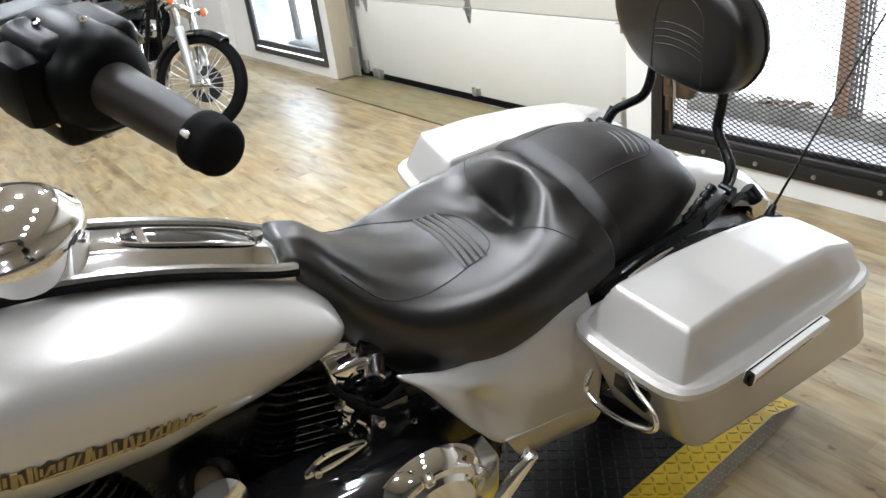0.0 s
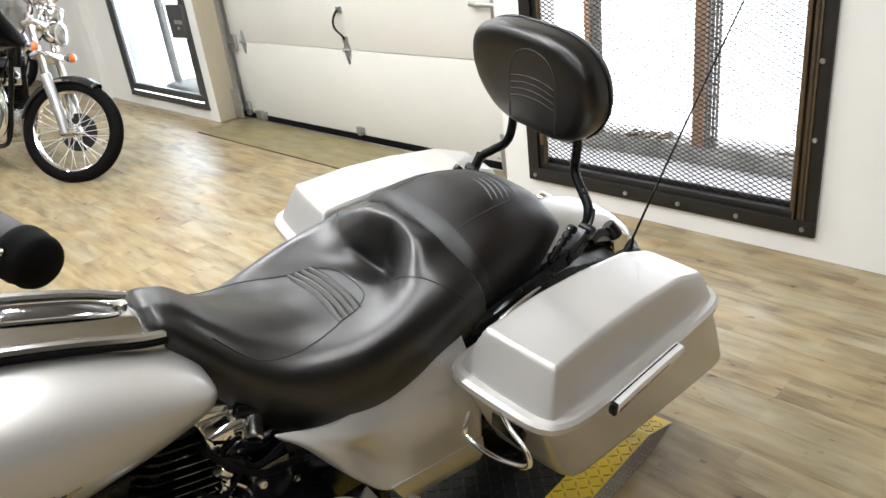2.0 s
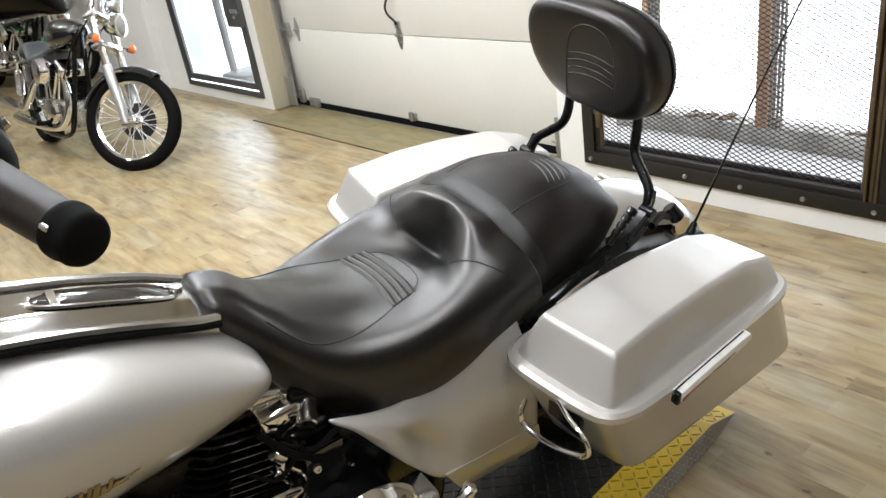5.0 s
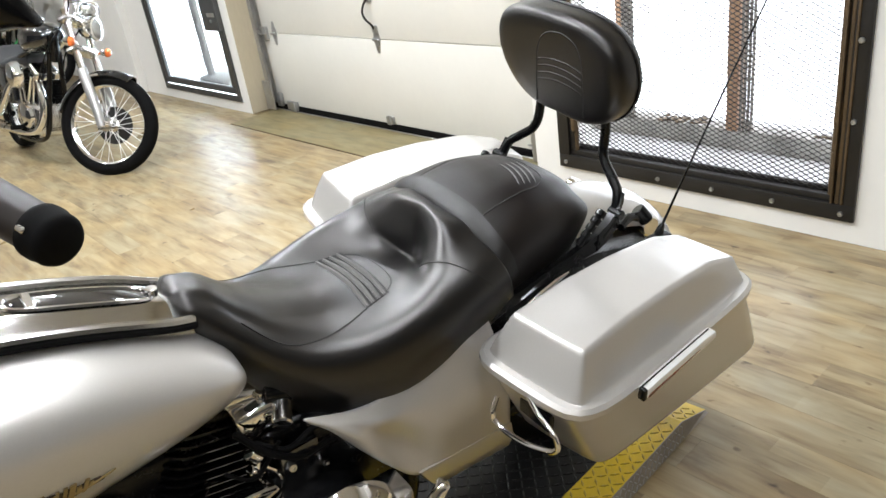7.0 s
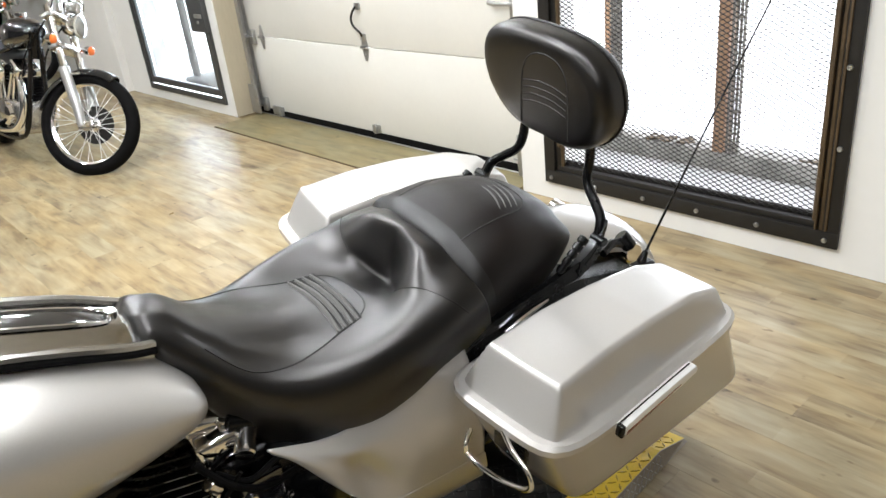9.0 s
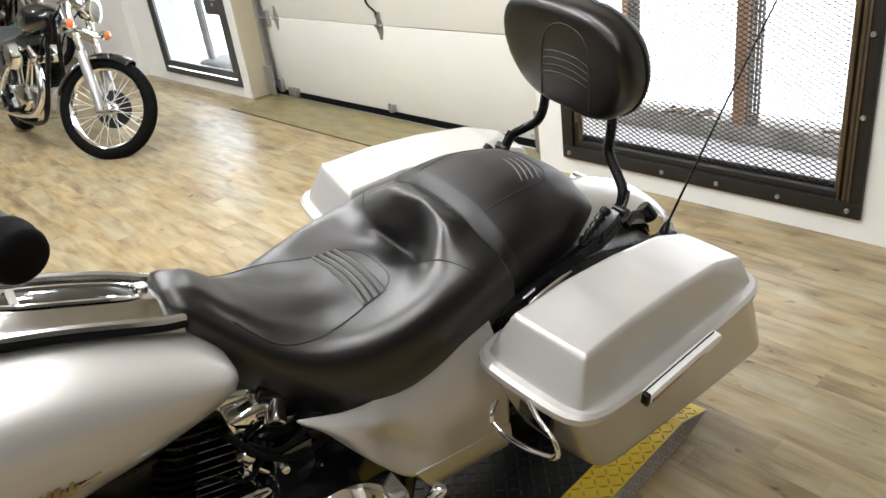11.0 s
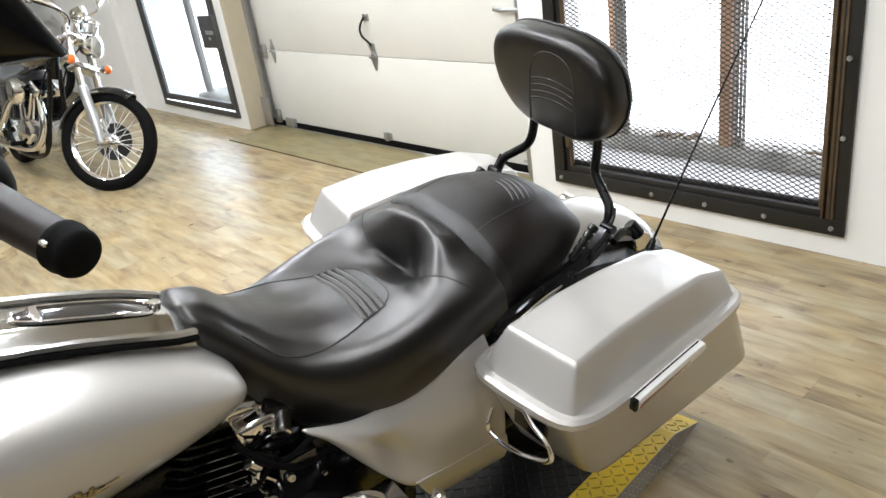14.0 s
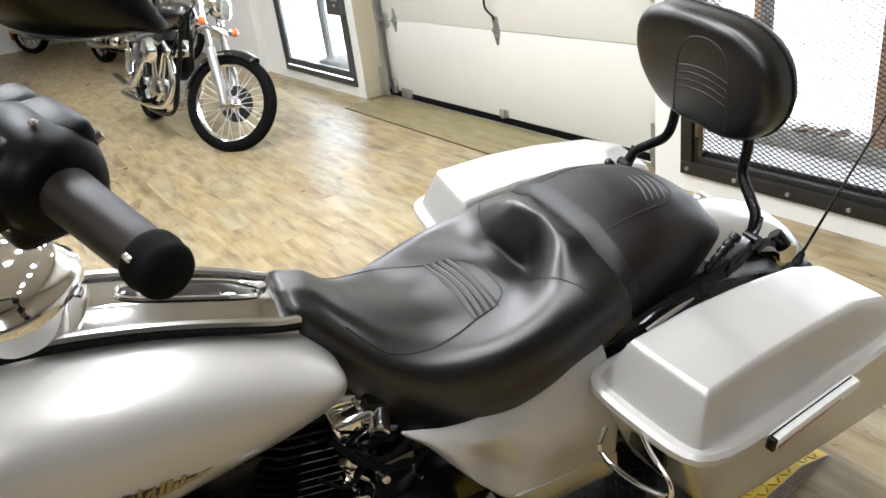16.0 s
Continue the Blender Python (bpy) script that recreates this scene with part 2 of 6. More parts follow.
def loft(bm, rings, closed=True, caps=True):
    """Skin a list of rings, each a list of points of the same count."""
    vs = [[bm.verts.new(p) for p in r] for r in rings]
    n = len(vs[0])
    for a, b in zip(vs, vs[1:]):
        for i in range(n if closed else n - 1):
            j = (i + 1) % n
            bm.faces.new((a[i], a[j], b[j], b[i]))
    if caps and closed:
        bm.faces.new(vs[0][::-1])
        bm.faces.new(vs[-1])
    return vs


def smooth_path(pts, n=8):
    """Points of a Catmull-Rom line through pts."""
    P = [Vector(p) for p in pts]
    P = [P[0] * 2 - P[1]] + P + [P[-1] * 2 - P[-2]]
    out = []
    for i in range(1, len(P) - 2):
        for k in range(n):
            t = k / n
            a, b, c, d = P[i - 1], P[i], P[i + 1], P[i + 2]
            out.append(0.5 * ((2 * b) + (c - a) * t + (2 * a - 5 * b + 4 * c - d) * t * t + (3 * b - a - 3 * c + d) * t ** 3))
    out.append(P[-2])
    return out


def tube(bm, pts, r, n=10, smooth=8, caps=True, flat=1.0):
    """A tube along pts; r a radius or a list of radii, one a point."""
    line = smooth_path(pts, smooth) if smooth else [Vector(p) for p in pts]
    rad = [r] * len(line) if not isinstance(r, (list, tuple)) else [float(v) for v in np.interp(np.linspace(0, 1, len(line)), np.linspace(0, 1, len(r)), r)]
    rings, up = [], None
    for i, p in enumerate(line):
        d = (line[min(i + 1, len(line) - 1)] - line[max(i - 1, 0)]).normalized()
        if up is None:
            up = d.orthogonal().normalized()
        up = (up - d * up.dot(d)).normalized()
        side = d.cross(up)
        rings.append([p + (up * math.cos(a) + side * math.sin(a) * flat) * rad[i] for a in (2 * math.pi * k / n for k in range(n))])
    loft(bm, rings, caps=caps)
    return bm


def lathe(bm, prof, n=24, m=None, sx=1.0, sy=1.0):
    """Turn a profile of (radius, height) round z; m places it."""
    rings = []
    for r, h in prof:
        rings.append([Vector((max(r, 1e-4) * math.cos(2 * math.pi * k / n) * sx, max(r, 1e-4) * math.sin(2 * math.pi * k / n) * sy, h)) for k in range(n)])
    if m is not None:
        rings = [[m @ p for p in r] for r in rings]
    loft(bm, rings)
    return bm


def torus(bm, R, r, m=None, n=48, k=10, prof=None):
    """A ring round z; prof: points (dr, dz) of its section in place of a circle."""
    prof = prof or [(r * math.cos(2 * math.pi * j / k), r * math.sin(2 * math.pi * j / k)) for j in range(k)]
    vs = []
    for i in range(n):
        a = 2 * math.pi * i / n
        row = [Vector(((R + dr) * math.cos(a), (R + dr) * math.sin(a), dz)) for dr, dz in prof]
        vs.append([bm.verts.new(m @ p if m is not None else p) for p in row])
    for i in range(n):
        a, b = vs[i], vs[(i + 1) % n]
        for j in range(len(prof)):
            j2 = (j + 1) % len(prof)
            bm.faces.new((a[j], b[j], b[j2], a[j2]))
    return bm


def between(a, b, roll=0):
    """A matrix that puts z along a to b, with its origin at a."""
    a, b = Vector(a), Vector(b)
    return Matrix.Translation(a) @ (b - a).to_track_quat("Z", "Y").to_matrix().to_4x4()


def ease(x, xs, ys):
    """Smooth interpolation through knots."""
    return float(np.interp(x, xs, ys)) if len(xs) < 3 else float(hermite(x, xs, ys))


def hermite(x, xs, ys):
    i = int(np.clip(np.searchsorted(xs, x) - 1, 0, len(xs) - 2))
    h = xs[i + 1] - xs[i]
    t = min(max((x - xs[i]) / h, 0), 1)

    def slope(k):
        if k == 0 or k == len(xs) - 1:
            j = 0 if k == 0 else len(xs) - 2
            return (ys[j + 1] - ys[j]) / (xs[j + 1] - xs[j])
        a, b = (ys[k] - ys[k - 1]) / (xs[k] - xs[k - 1]), (ys[k + 1] - ys[k]) / (xs[k + 1] - xs[k])
        return 0 if a * b <= 0 else 2 * a * b / (a + b)

    m0, m1 = slope(i) * h, slope(i + 1) * h
    return (2 * t ** 3 - 3 * t * t + 1) * ys[i] + (t ** 3 - 2 * t * t + t) * m0 + (-2 * t ** 3 + 3 * t * t) * ys[i + 1] + (t ** 3 - t * t) * m1


def thing(name, label, category, m=None, group=""):
    e = new(name)
    e.empty_display_size = 0.1
    if m is not None:
        e.matrix_world = m
    return tagged(e, label, category, group)


def structure(ob, label):
    return tagged(ob, label, kind="structure")

# ---- setting ----
WX, WT, H = 2.746, 0.2, 2.8
WIN = (0.897, 2.238, 0.088, 1.62)
GATE = (5.467, 6.911, 0.085, 2.15)
DOOR = (2.40, 5.36, 0.0, 2.35)

structure(part("floor", boxes((-5.2, 3.2, -4.2, 14.2, -0.12, -0.006)), JOINT, smooth=False), "wood plank floor of a motorcycle showroom")
X1 = WX + WT
WO = (WIN[0] + 0.03, WIN[1] - 0.03, WIN[2] + 0.03, WIN[3] - 0.03)
GO = (GATE[0] + 0.03, GATE[1] - 0.03, GATE[2] + 0.03, GATE[3] - 0.03)
wall_bm = boxes(
    (WX, X1, -4.0, WO[0], 0, H), (WX, X1, WO[0], WO[1], 0, WO[2]), (WX, X1, WO[0], WO[1], WO[3], H),
    (WX, X1, WO[1], DOOR[0], 0, H), (WX, X1, DOOR[0], DOOR[1], DOOR[3], H), (WX, X1, DOOR[1], GO[0], 0, H),
    (WX, X1, GO[0], GO[1], 0, GO[2]), (WX, X1, GO[0], GO[1], GO[3], H), (WX, X1, GO[1], 14.0, 0, H))
structure(part("wall_east", wall_bm, WALL, smooth=False), "off-white painted wall with door and window openings")
# tan board added over the white reveal to make that face darker
structure(part("door_jamb", boxes((WX + 0.004, X1 - 0.004, DOOR[1] - 0.012, DOOR[1] - 0.001, 0, DOOR[3]), bev=0.002), JAMB, smooth=False), "tan board added over the white door reveal")
structure(part("pilaster", boxes((WX - 0.07, WX, 7.42, 7.66, 0, H), bev=0.004), WALL, smooth=False), "shallow white pilaster on the wall")
structure(part("wall_north", boxes((-5.0, X1, 14.0, 14.2, 0, H)), WALL, smooth=False), "plain white end wall")
# south and west walls are unseen; their dark grey keeps bounce low
structure(part("wall_south", boxes((-5.0, X1, -4.2, -4.0, 0, H)), DARKWALL, smooth=False), "unseen wall, dark grey to keep bounced light low")
structure(part("wall_west", boxes((-5.2, -5.0, -4.2, 14.2, 0, H)), DARKWALL, smooth=False), "unseen wall, dark grey to keep bounced light low")
structure(part("ceiling", boxes((-5.2, X1, -4.2, 14.2, H, H + 0.1)), CEIL, smooth=False), "plain painted ceiling")
structure(part("ground", boxes((X1, 60, -40, 60, -0.3, -0.04)), SNOW, smooth=False), "pale bright ground outside")
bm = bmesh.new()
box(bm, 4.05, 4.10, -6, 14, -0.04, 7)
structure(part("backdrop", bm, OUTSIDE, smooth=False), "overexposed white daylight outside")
structure(part("outdoor_ledge", boxes((3.20, 3.30, 0.2, 3.4, 0.090, 0.205), bev=0.01), LEDGE), "stained pale grey ledge outside the window")
rng_l = random.Random(8)
bm = bmesh.new()
for _ in range(46):
    y, r = rng_l.choice((rng_l.uniform(0.95, 1.25), rng_l.uniform(1.8, 2.0), rng_l.uniform(0.9, 2.2))), rng_l.uniform(0.008, 0.026)
    lathe(bm, [(r, 0), (r * 0.8, r * 0.35), (r * 0.3, r * 0.5)], 6, Matrix.Translation((rng_l.uniform(3.215, 3.285), y, 0.204)) @ pose(0, 0, 0, rng_l.uniform(-15, 15), 0, rng_l.uniform(0, 90)), 1.0, rng_l.uniform(0.6, 2.2))
tagged(part("debris", bm, RUST), "dark leaves and grit on the outdoor ledge", "debris", kind="stuff")
structure(part("paving", boxes((X1, 3.20, 0.2, 3.4, -0.04, 0.115), bev=0.006), PAVING), "pale grey paving outside the window")

# ceiling lamps
for lx, ly, watts in ((0.66, 0.16, 11), (0.88, 0.70, 9), (0.55, -0.45, 5), (1.00, 1.24, 11), (0.20, 1.72, 22), (0.52, 2.45, 26), (-0.45, 1.80, 32), (2.25, 2.75, 20), (1.40, 3.1, 30), (1.9, 4.3, 24), (0.25, 5.2, 26), (0.25, 6.9, 36), (0.25, 8.8, 44), (-1.8, 0.6, 26), (-1.8, 5.0, 44), (-1.2, -1.2, 34)):
    lamp = thing("ceiling_lamp", "round white ceiling lamp, switched on", "ceiling lamp", Matrix.Translation((lx, ly, H - 0.1)), "ceiling lamps")
    bm = bmesh.new()
    lathe(bm, [(0.15, 0.1), (0.15, 0.03), (0.17, -0.02), (0.165, -0.03), (0.145, -0.02), (0.14, 0.02)], 24)
    part("housing", bm, GALV, lamp)
    d = bpy.data.lights.new("bulb", "AREA")
    d.shape, d.size, d.energy, d.color = "DISK", 0.16, watts, LAMPLIGHT
    ob = new("bulb", d)
    ob.parent = lamp
    ob.matrix_local = pose(0, 0, -0.035)

# ---- touring motorcycle ----
from mathutils.bvhtree import BVHTree

BIKE = Matrix.Translation((0.809, 1.151, 0.03)) @ pose(0, 0, 0, 0, 0, -5.18) @ pose(0, 0, 0, 10.18)
bike = thing("touring_motorcycle", "silver touring motorcycle with black leather seat, leaning on its side stand", "motorcycle", BIKE)


def squircle(c, u, v, k=0.05, p=7):
    """A point of a rounded quad; c: corners front outer, front inner, rear inner, rear outer."""
    big = max(abs(u), abs(v))
    f = big / max((abs(u) ** p + abs(v) ** p) ** (1 / p), 1e-6) if big > 1e-6 else 1
    f = 1 + (f - 1) * big ** 6
    uu, vv = u * f * math.sqrt(1 - 0.5 * k * v * v), v * f * math.sqrt(1 - 0.5 * k * u * u)
    a, b = (uu + 1) / 2, (vv + 1) / 2
    fo, fi, ri, ro = (Vector(p) for p in c)
    return (fo * (1 - b) + fi * b) * (1 - a) + (ro * (1 - b) + ri * b) * a


def edge_loop(c, n=14, k=0.05, p=7):
    out = []
    for i in range(n):
        out.append(squircle(c, -1, -1 + 2 * i / n, k, p))
    for i in range(n):
        out.append(squircle(c, -1 + 2 * i / n, 1, k, p))
    for i in range(n):
        out.append(squircle(c, 1, 1 - 2 * i / n, k, p))
    for i in range(n):
        out.append(squircle(c, 1 - 2 * i / n, -1, k, p))
    return out


def spread(n, p=0.6):
    """Values from -1 to 1, closer together near the ends."""
    return [math.copysign(1 - (1 - abs(t)) ** (1 / p), t) for t in np.linspace(-1, 1, n)]


RIM = [(0.078, -0.452, 0.622), (0.050, -0.200, 0.622), (0.628, -0.190, 0.596), (0.657, -0.392, 0.594)]


def saddlebag(side):
    s = -side

    def flip(c, dz=0.0, grow=0.0):
        m = sum((Vector(p) for p in c), Vector()) / 4
        out = []
        for p in c:
            q = Vector(p)
            d = q - m
            d.z = 0
            q = q + d.normalized() * grow
            out.append((q.x - (0.012 if s < 0 else 0), q.y * s, q.z + dz + (0.014 if s < 0 else 0)))
        return out

    bag = part("saddlebag", body_bm(flip), SILVER, bike, "hard silver saddlebag shell", angle=50)
    bm = bmesh.new()
    us, vs = spread(110), spread(56)
    c = flip(RIM)
    grid = []
    for u in us:
        row = []
        for v in vs:
            p = squircle(c, u, v, 0.06)
            L, W = 0.58, 0.24
            df, dr = (u + 1) / 2 * L, (1 - u) / 2 * L
            do, di = (v + 1) / 2 * W, (1 - v) / 2 * W
            q = [(df - 0.010) / 0.040, (dr - 0.010) / 0.034, (do - 0.017) / 0.030, (di - 0.017) / 0.030]
            t = -math.log(sum(math.exp(-34 * min(x, 1.5)) for x in q) + math.exp(-34)) / 34
            t = max(min(t, 1), 0)
            top = sum(float(np.interp((u + 1) / 2 + d, [0.1, 0.3, 0.52, 0.76, 1.0], [0.086, 0.099, 0.100, 0.090, 0.046])) for d in (-0.012, 0, 0.012)) / 3
            row.append(bm.verts.new((p.x, p.y, p.z + 0.006 + top * t)))
        grid.append(row)
    for a, b in zip(grid, grid[1:]):
        for i in range(len(vs) - 1):
            bm.faces.new((a[i], a[i + 1], b[i + 1], b[i]))
    lid = part("lid", bm, SILVER, bag, angle=180)
    bm = bmesh.new()
    loop = edge_loop(c, 14, 0.06)
    loft_loop(bm, loop, [(0.004, -0.016), (0.011, -0.008), (0.011, 0.004), (0.004, 0.010), (-0.010, 0.008), (-0.008, -0.014)])
    part("lid_rim", bm, SILVER, lid)
    bm = bmesh.new()
    loft_loop(bm, edge_loop(flip(RIM, -0.019, -0.012), 14, 0.06), [(0.004, -0.004), (0.004, 0.004), (-0.006, 0.004), (-0.006, -0.004)])
    part("lid_seal", bm, RUBBER, bag, "black rubber seal under the lid")
    return bag


def loft_loop(bm, loop, prof):
    """Sweep a section of (outwards, up) round a closed, nearly level loop."""
    n = len(loop)
    cen = sum(loop, Vector()) / n
    rows = []
    for i in range(n):
        d = (loop[(i + 1) % n] - loop[i - 1]).normalized()
        o = Vector((d.y, -d.x, 0)).normalized()
        if o.dot(loop[i] - cen) < 0:
            o = -o
        rows.append([bm.verts.new(loop[i] + o * a + Vector((0, 0, b))) for a, b in prof])
    for i in range(n):
        a, b = rows[i], rows[(i + 1) % n]
        for j in range(len(prof)):
            k = (j + 1) % len(prof)
            bm.faces.new((a[j], a[k], b[k], b[j]))
    return bm


def body_bm(flip):
    bm = bmesh.new()
    low = [(0.190, -0.412, 0.391), (0.157, -0.215, 0.391), (0.716, -0.200, 0.380), (0.751, -0.392, 0.380)]
    rings = []
    for t in (0, 0.06, 0.35, 0.7, 0.92, 0.98, 1.0):
        c = [tuple(Vector(a) * (1 - t) + Vector(b) * t) for a, b in zip(RIM, low)]
        g = -0.002 if t < 0.98 else (-0.007 if t < 1 else -0.03)
        rings.append(edge_loop(flip(c, -0.012 * (1 - t), g), 32, 0.07, 7 + 7 * t))
    loft(bm, rings)
    return bm


bag_l = saddlebag(1)
bag_r = saddlebag(-1)


def cyl(bm, a, b, r, n=16, bev=0.15, r2=None):
    """A cylinder from a to b with softened ends."""
    h, r2 = (Vector(b) - Vector(a)).length, r if r2 is None else r2
    e = min(r, r2) * bev
    lathe(bm, [(r - e, 0), (r, e), (r2, h - e), (r2 - e, h)], n, between(a, b))
    return bm


def bolt(parent, p, d, r=0.006, material=None, name="bolt"):
    bm = bmesh.new()
    q = Vector(p) + Vector(d).normalized() * r * 0.9
    lathe(bm, [(r, -r * 0.5), (r, r * 0.5), (r * 0.8, r * 0.8), (r * 0.5, r * 0.8), (r * 0.45, r * 0.5)], 8, between(p, q))
    return part(name, bm, material or CHROME, parent)


# lid latches and lid details
for s, bag in ((1, bag_l), (-1, bag_r)):
    bm = bmesh.new()
    rows = []
    for x in np.linspace(0.208, 0.424, 14):
        y, z = -0.457 + 0.095 * (x - 0.214), 0.620 - 0.004 * (x - 0.2)
        k = 1 - 0.25 * (abs(x - 0.316) / 0.108) ** 6
        rows.append([(x, s * (y + a * 0.001), z + b * 0.001 * k) for a, b in ((6, 9), (-3, 11), (-11, 10), (-14, 4), (-13, -8), (-5, -12), (6, -12))])
    loft(bm, rows)
    part("latch", bm, SPOKE, bag, "pale satin steel saddlebag latch handle", angle=50)
    # dull red wedge on the handle's lower face, narrower to the rear
    bm = bmesh.new()
    rows = []
    for x in np.linspace(0.214, 0.372, 8):
        y, z, w = -0.457 + 0.095 * (x - 0.214), 0.620 - 0.004 * (x - 0.2), 9 * (0.372 - x) / 0.158 + 1
        rows.append([(x, s * (y + a * 0.001), z + b * 0.001) for a, b in ((-12, -0.5), (-14.8, -1), (-14.5, -1.5 - 0.7 * w), (-12, -2 - 0.7 * w))])
    loft(bm, rows)
    part("red_strip", bm, RED, bag, "dull red strip on the latch")
    # black strip on the handle's top, drawn for the shaded gap there
    bm = bmesh.new()
    rows = []
    for x in np.linspace(0.208, 0.416, 10):
        y, z = -0.457 + 0.095 * (x - 0.214), 0.620 - 0.004 * (x - 0.2)
        rows.append([(x, s * (y + a * 0.001), z + b * 0.001) for a, b in ((1, 9.5), (-1.0, 10), (-1.0, 11.8), (1, 11.8))])
    loft(bm, rows)
    part("latch_gap_shade", bm, BLACKMETAL, bag, "thin black strip standing for the shade above the latch")
    bm = bmesh.new()
    box(bm, 0.200, 0.209, -0.009, 0.006, -0.012, 0.013, 0.003, 2, Matrix.Translation((0, s * -0.462, 0.620)))
    part("latch_hinge", bm, BLACKMETAL, bag)

# seat
SX = [-0.386, -0.372, -0.335, -0.28, -0.24, -0.19, -0.14, -0.08, -0.02, 0.02, 0.046, 0.057, 0.068, 0.086, 0.106, 0.137]
SW = [0.034, 0.056, 0.086, 0.124, 0.150, 0.176, 0.193, 0.205, 0.209, 0.208, 0.206, 0.206, 0.205, 0.204, 0.201, 0.194]
SB = [0.815, 0.800, 0.716, 0.624, 0.586, 0.556, 0.545, 0.545, 0.556, 0.574, 0.589, 0.597, 0.604, 0.612, 0.622, 0.630]
SC = [0.842, 0.860, 0.852, 0.806, 0.778, 0.753, 0.737, 0.727, 0.723, 0.719, 0.712, 0.708, 0.736, 0.779, 0.818, 0.806]
SM = [0.841, 0.859, 0.849, 0.796, 0.762, 0.736, 0.724, 0.722, 0.729, 0.739, 0.750, 0.753, 0.768, 0.791, 0.815, 0.806]
SY = [0.018, 0.034, 0.048, 0.080, 0.112, 0.140, 0.158, 0.170, 0.171, 0.166, 0.160, 0.157, 0.153, 0.145, 0.134, 0.120]
SE = [0.838, 0.852, 0.834, 0.768, 0.736, 0.722, 0.724, 0.734, 0.746, 0.753, 0.758, 0.760, 0.763, 0.771, 0.782, 0.788]


def cushion(x, tracks, n=60, soft=3):
    """Section of a cushion at x, from one lower edge over the top to the other."""
    xs, centre, middle, crest_y, crest_z, width, low = tracks
    z0, zm, yc, zc = hermite(x, xs, centre), hermite(x, xs, middle), hermite(x, xs, crest_y), hermite(x, xs, crest_z)
    wb, zb, out = hermite(x, xs, width), hermite(x, xs, low), []
    ys, zs = [-0.6 * yc, 0, 0.6 * yc, yc, yc * 1.25], [zm, z0, zm, zc, zc - 0.012]
    for s in np.linspace(-1, 1, n):
        a = abs(s)
        if a < 0.58:
            y = yc * a / 0.58
            z = hermite(y, ys, zs)
        else:
            t = (a - 0.58) / 0.42
            y = yc + (wb - yc) * math.sin(min(t * 1.7, 1) * math.pi / 2) - 0.15 * wb * (max(0, t - 0.42) / 0.58) ** 1.6
            z = zc - (zc - zb) * t ** 1.6
        out.append(Vector((x, math.copysign(y, s), z)))
    for _ in range(soft):
        out = [out[0]] + [(p + 2 * q + w) / 4 for p, q, w in zip(out, out[1:], out[2:])] + [out[-1]]
    return out


def slope_back(p, zc):
    """How far the joint of the cushions leans back towards its lower ends."""
    return 0.050 * min(max((zc - p.z) / 0.15, 0), 1)


def driver_ring(x, n=60, soft=9):
    """The driver's cushion at x, its back hollowed so that it wraps the rider."""
    wrap = float(np.interp(x, [-0.12, 0.0, 0.05, 0.068, 0.106, 0.137], [0, 0.016, 0.034, 0.034, 0.018, 0.0]))
    lean = float(np.interp(x, [-0.05, 0.137], [0, 1]))
    out = []
    for p in cushion(x, (SX, SC, SM, SY, SE, SW, SB), n, soft):
        k = math.sin(min(abs(p.y) / 0.14, 1) * math.pi / 2) ** 1.3
        out.append(Vector((p.x - wrap * k + lean * slope_back(p, 0.79), p.y, p.z)))
    return out


rings = [driver_ring(x, 88) for x in list(np.linspace(-0.386, 0.015, 54)) + list(np.linspace(0.019, 0.137, 58))]
for _ in range(64):
    # the padding runs smoothly from the thigh rolls into the back
    old = [list(r) for r in rings]
    for i in range(1, len(rings) - 1):
        for j, p in enumerate(old[i]):
            k = min(max((abs(p.y) - 0.062) / 0.045, 0), 1)
            rings[i][j] = p * (1 - k / 2) + (old[i - 1][j] + old[i + 1][j]) * (k / 4)
bm = bmesh.new()
loft(bm, rings, closed=True)
driver = part("driver_seat", bm, LEATHER, bike, angle=180)

PX = [0.120, 0.130, 0.162, 0.25, 0.33, 0.38, 0.415, 0.442, 0.462, 0.476]
PW = [0.168, 0.184, 0.183, 0.172, 0.158, 0.148, 0.135, 0.113, 0.082, 0.040]
PY = [0.100, 0.112, 0.114, 0.110, 0.102, 0.095, 0.085, 0.070, 0.048, 0.022]
PB = [0.655, 0.640, 0.636, 0.640, 0.650, 0.668, 0.684, 0.698, 0.704, 0.704]
PC = [0.788, 0.802, 0.824, 0.836, 0.824, 0.806, 0.787, 0.765, 0.743, 0.722]
PM = [v - 0.003 for v in PC]
PE = [v - 0.020 for v in PC]


def pillion_ring(x, n=60, soft=5):
    lean = float(np.interp(x, [0.130, 0.34], [1, 0]))
    return [Vector((p.x + lean * slope_back(p, 0.79), p.y, p.z)) for p in cushion(x, (PX, PC, PM, PY, PE, PW, PB), n, soft)]


bm = bmesh.new()
loft(bm, [pillion_ring(x) for x in np.linspace(0.120, 0.476, 64)], closed=True)
pillion = part("pillion_seat", bm, DULLLEATHER, bike, "dull black leather passenger seat", angle=180)


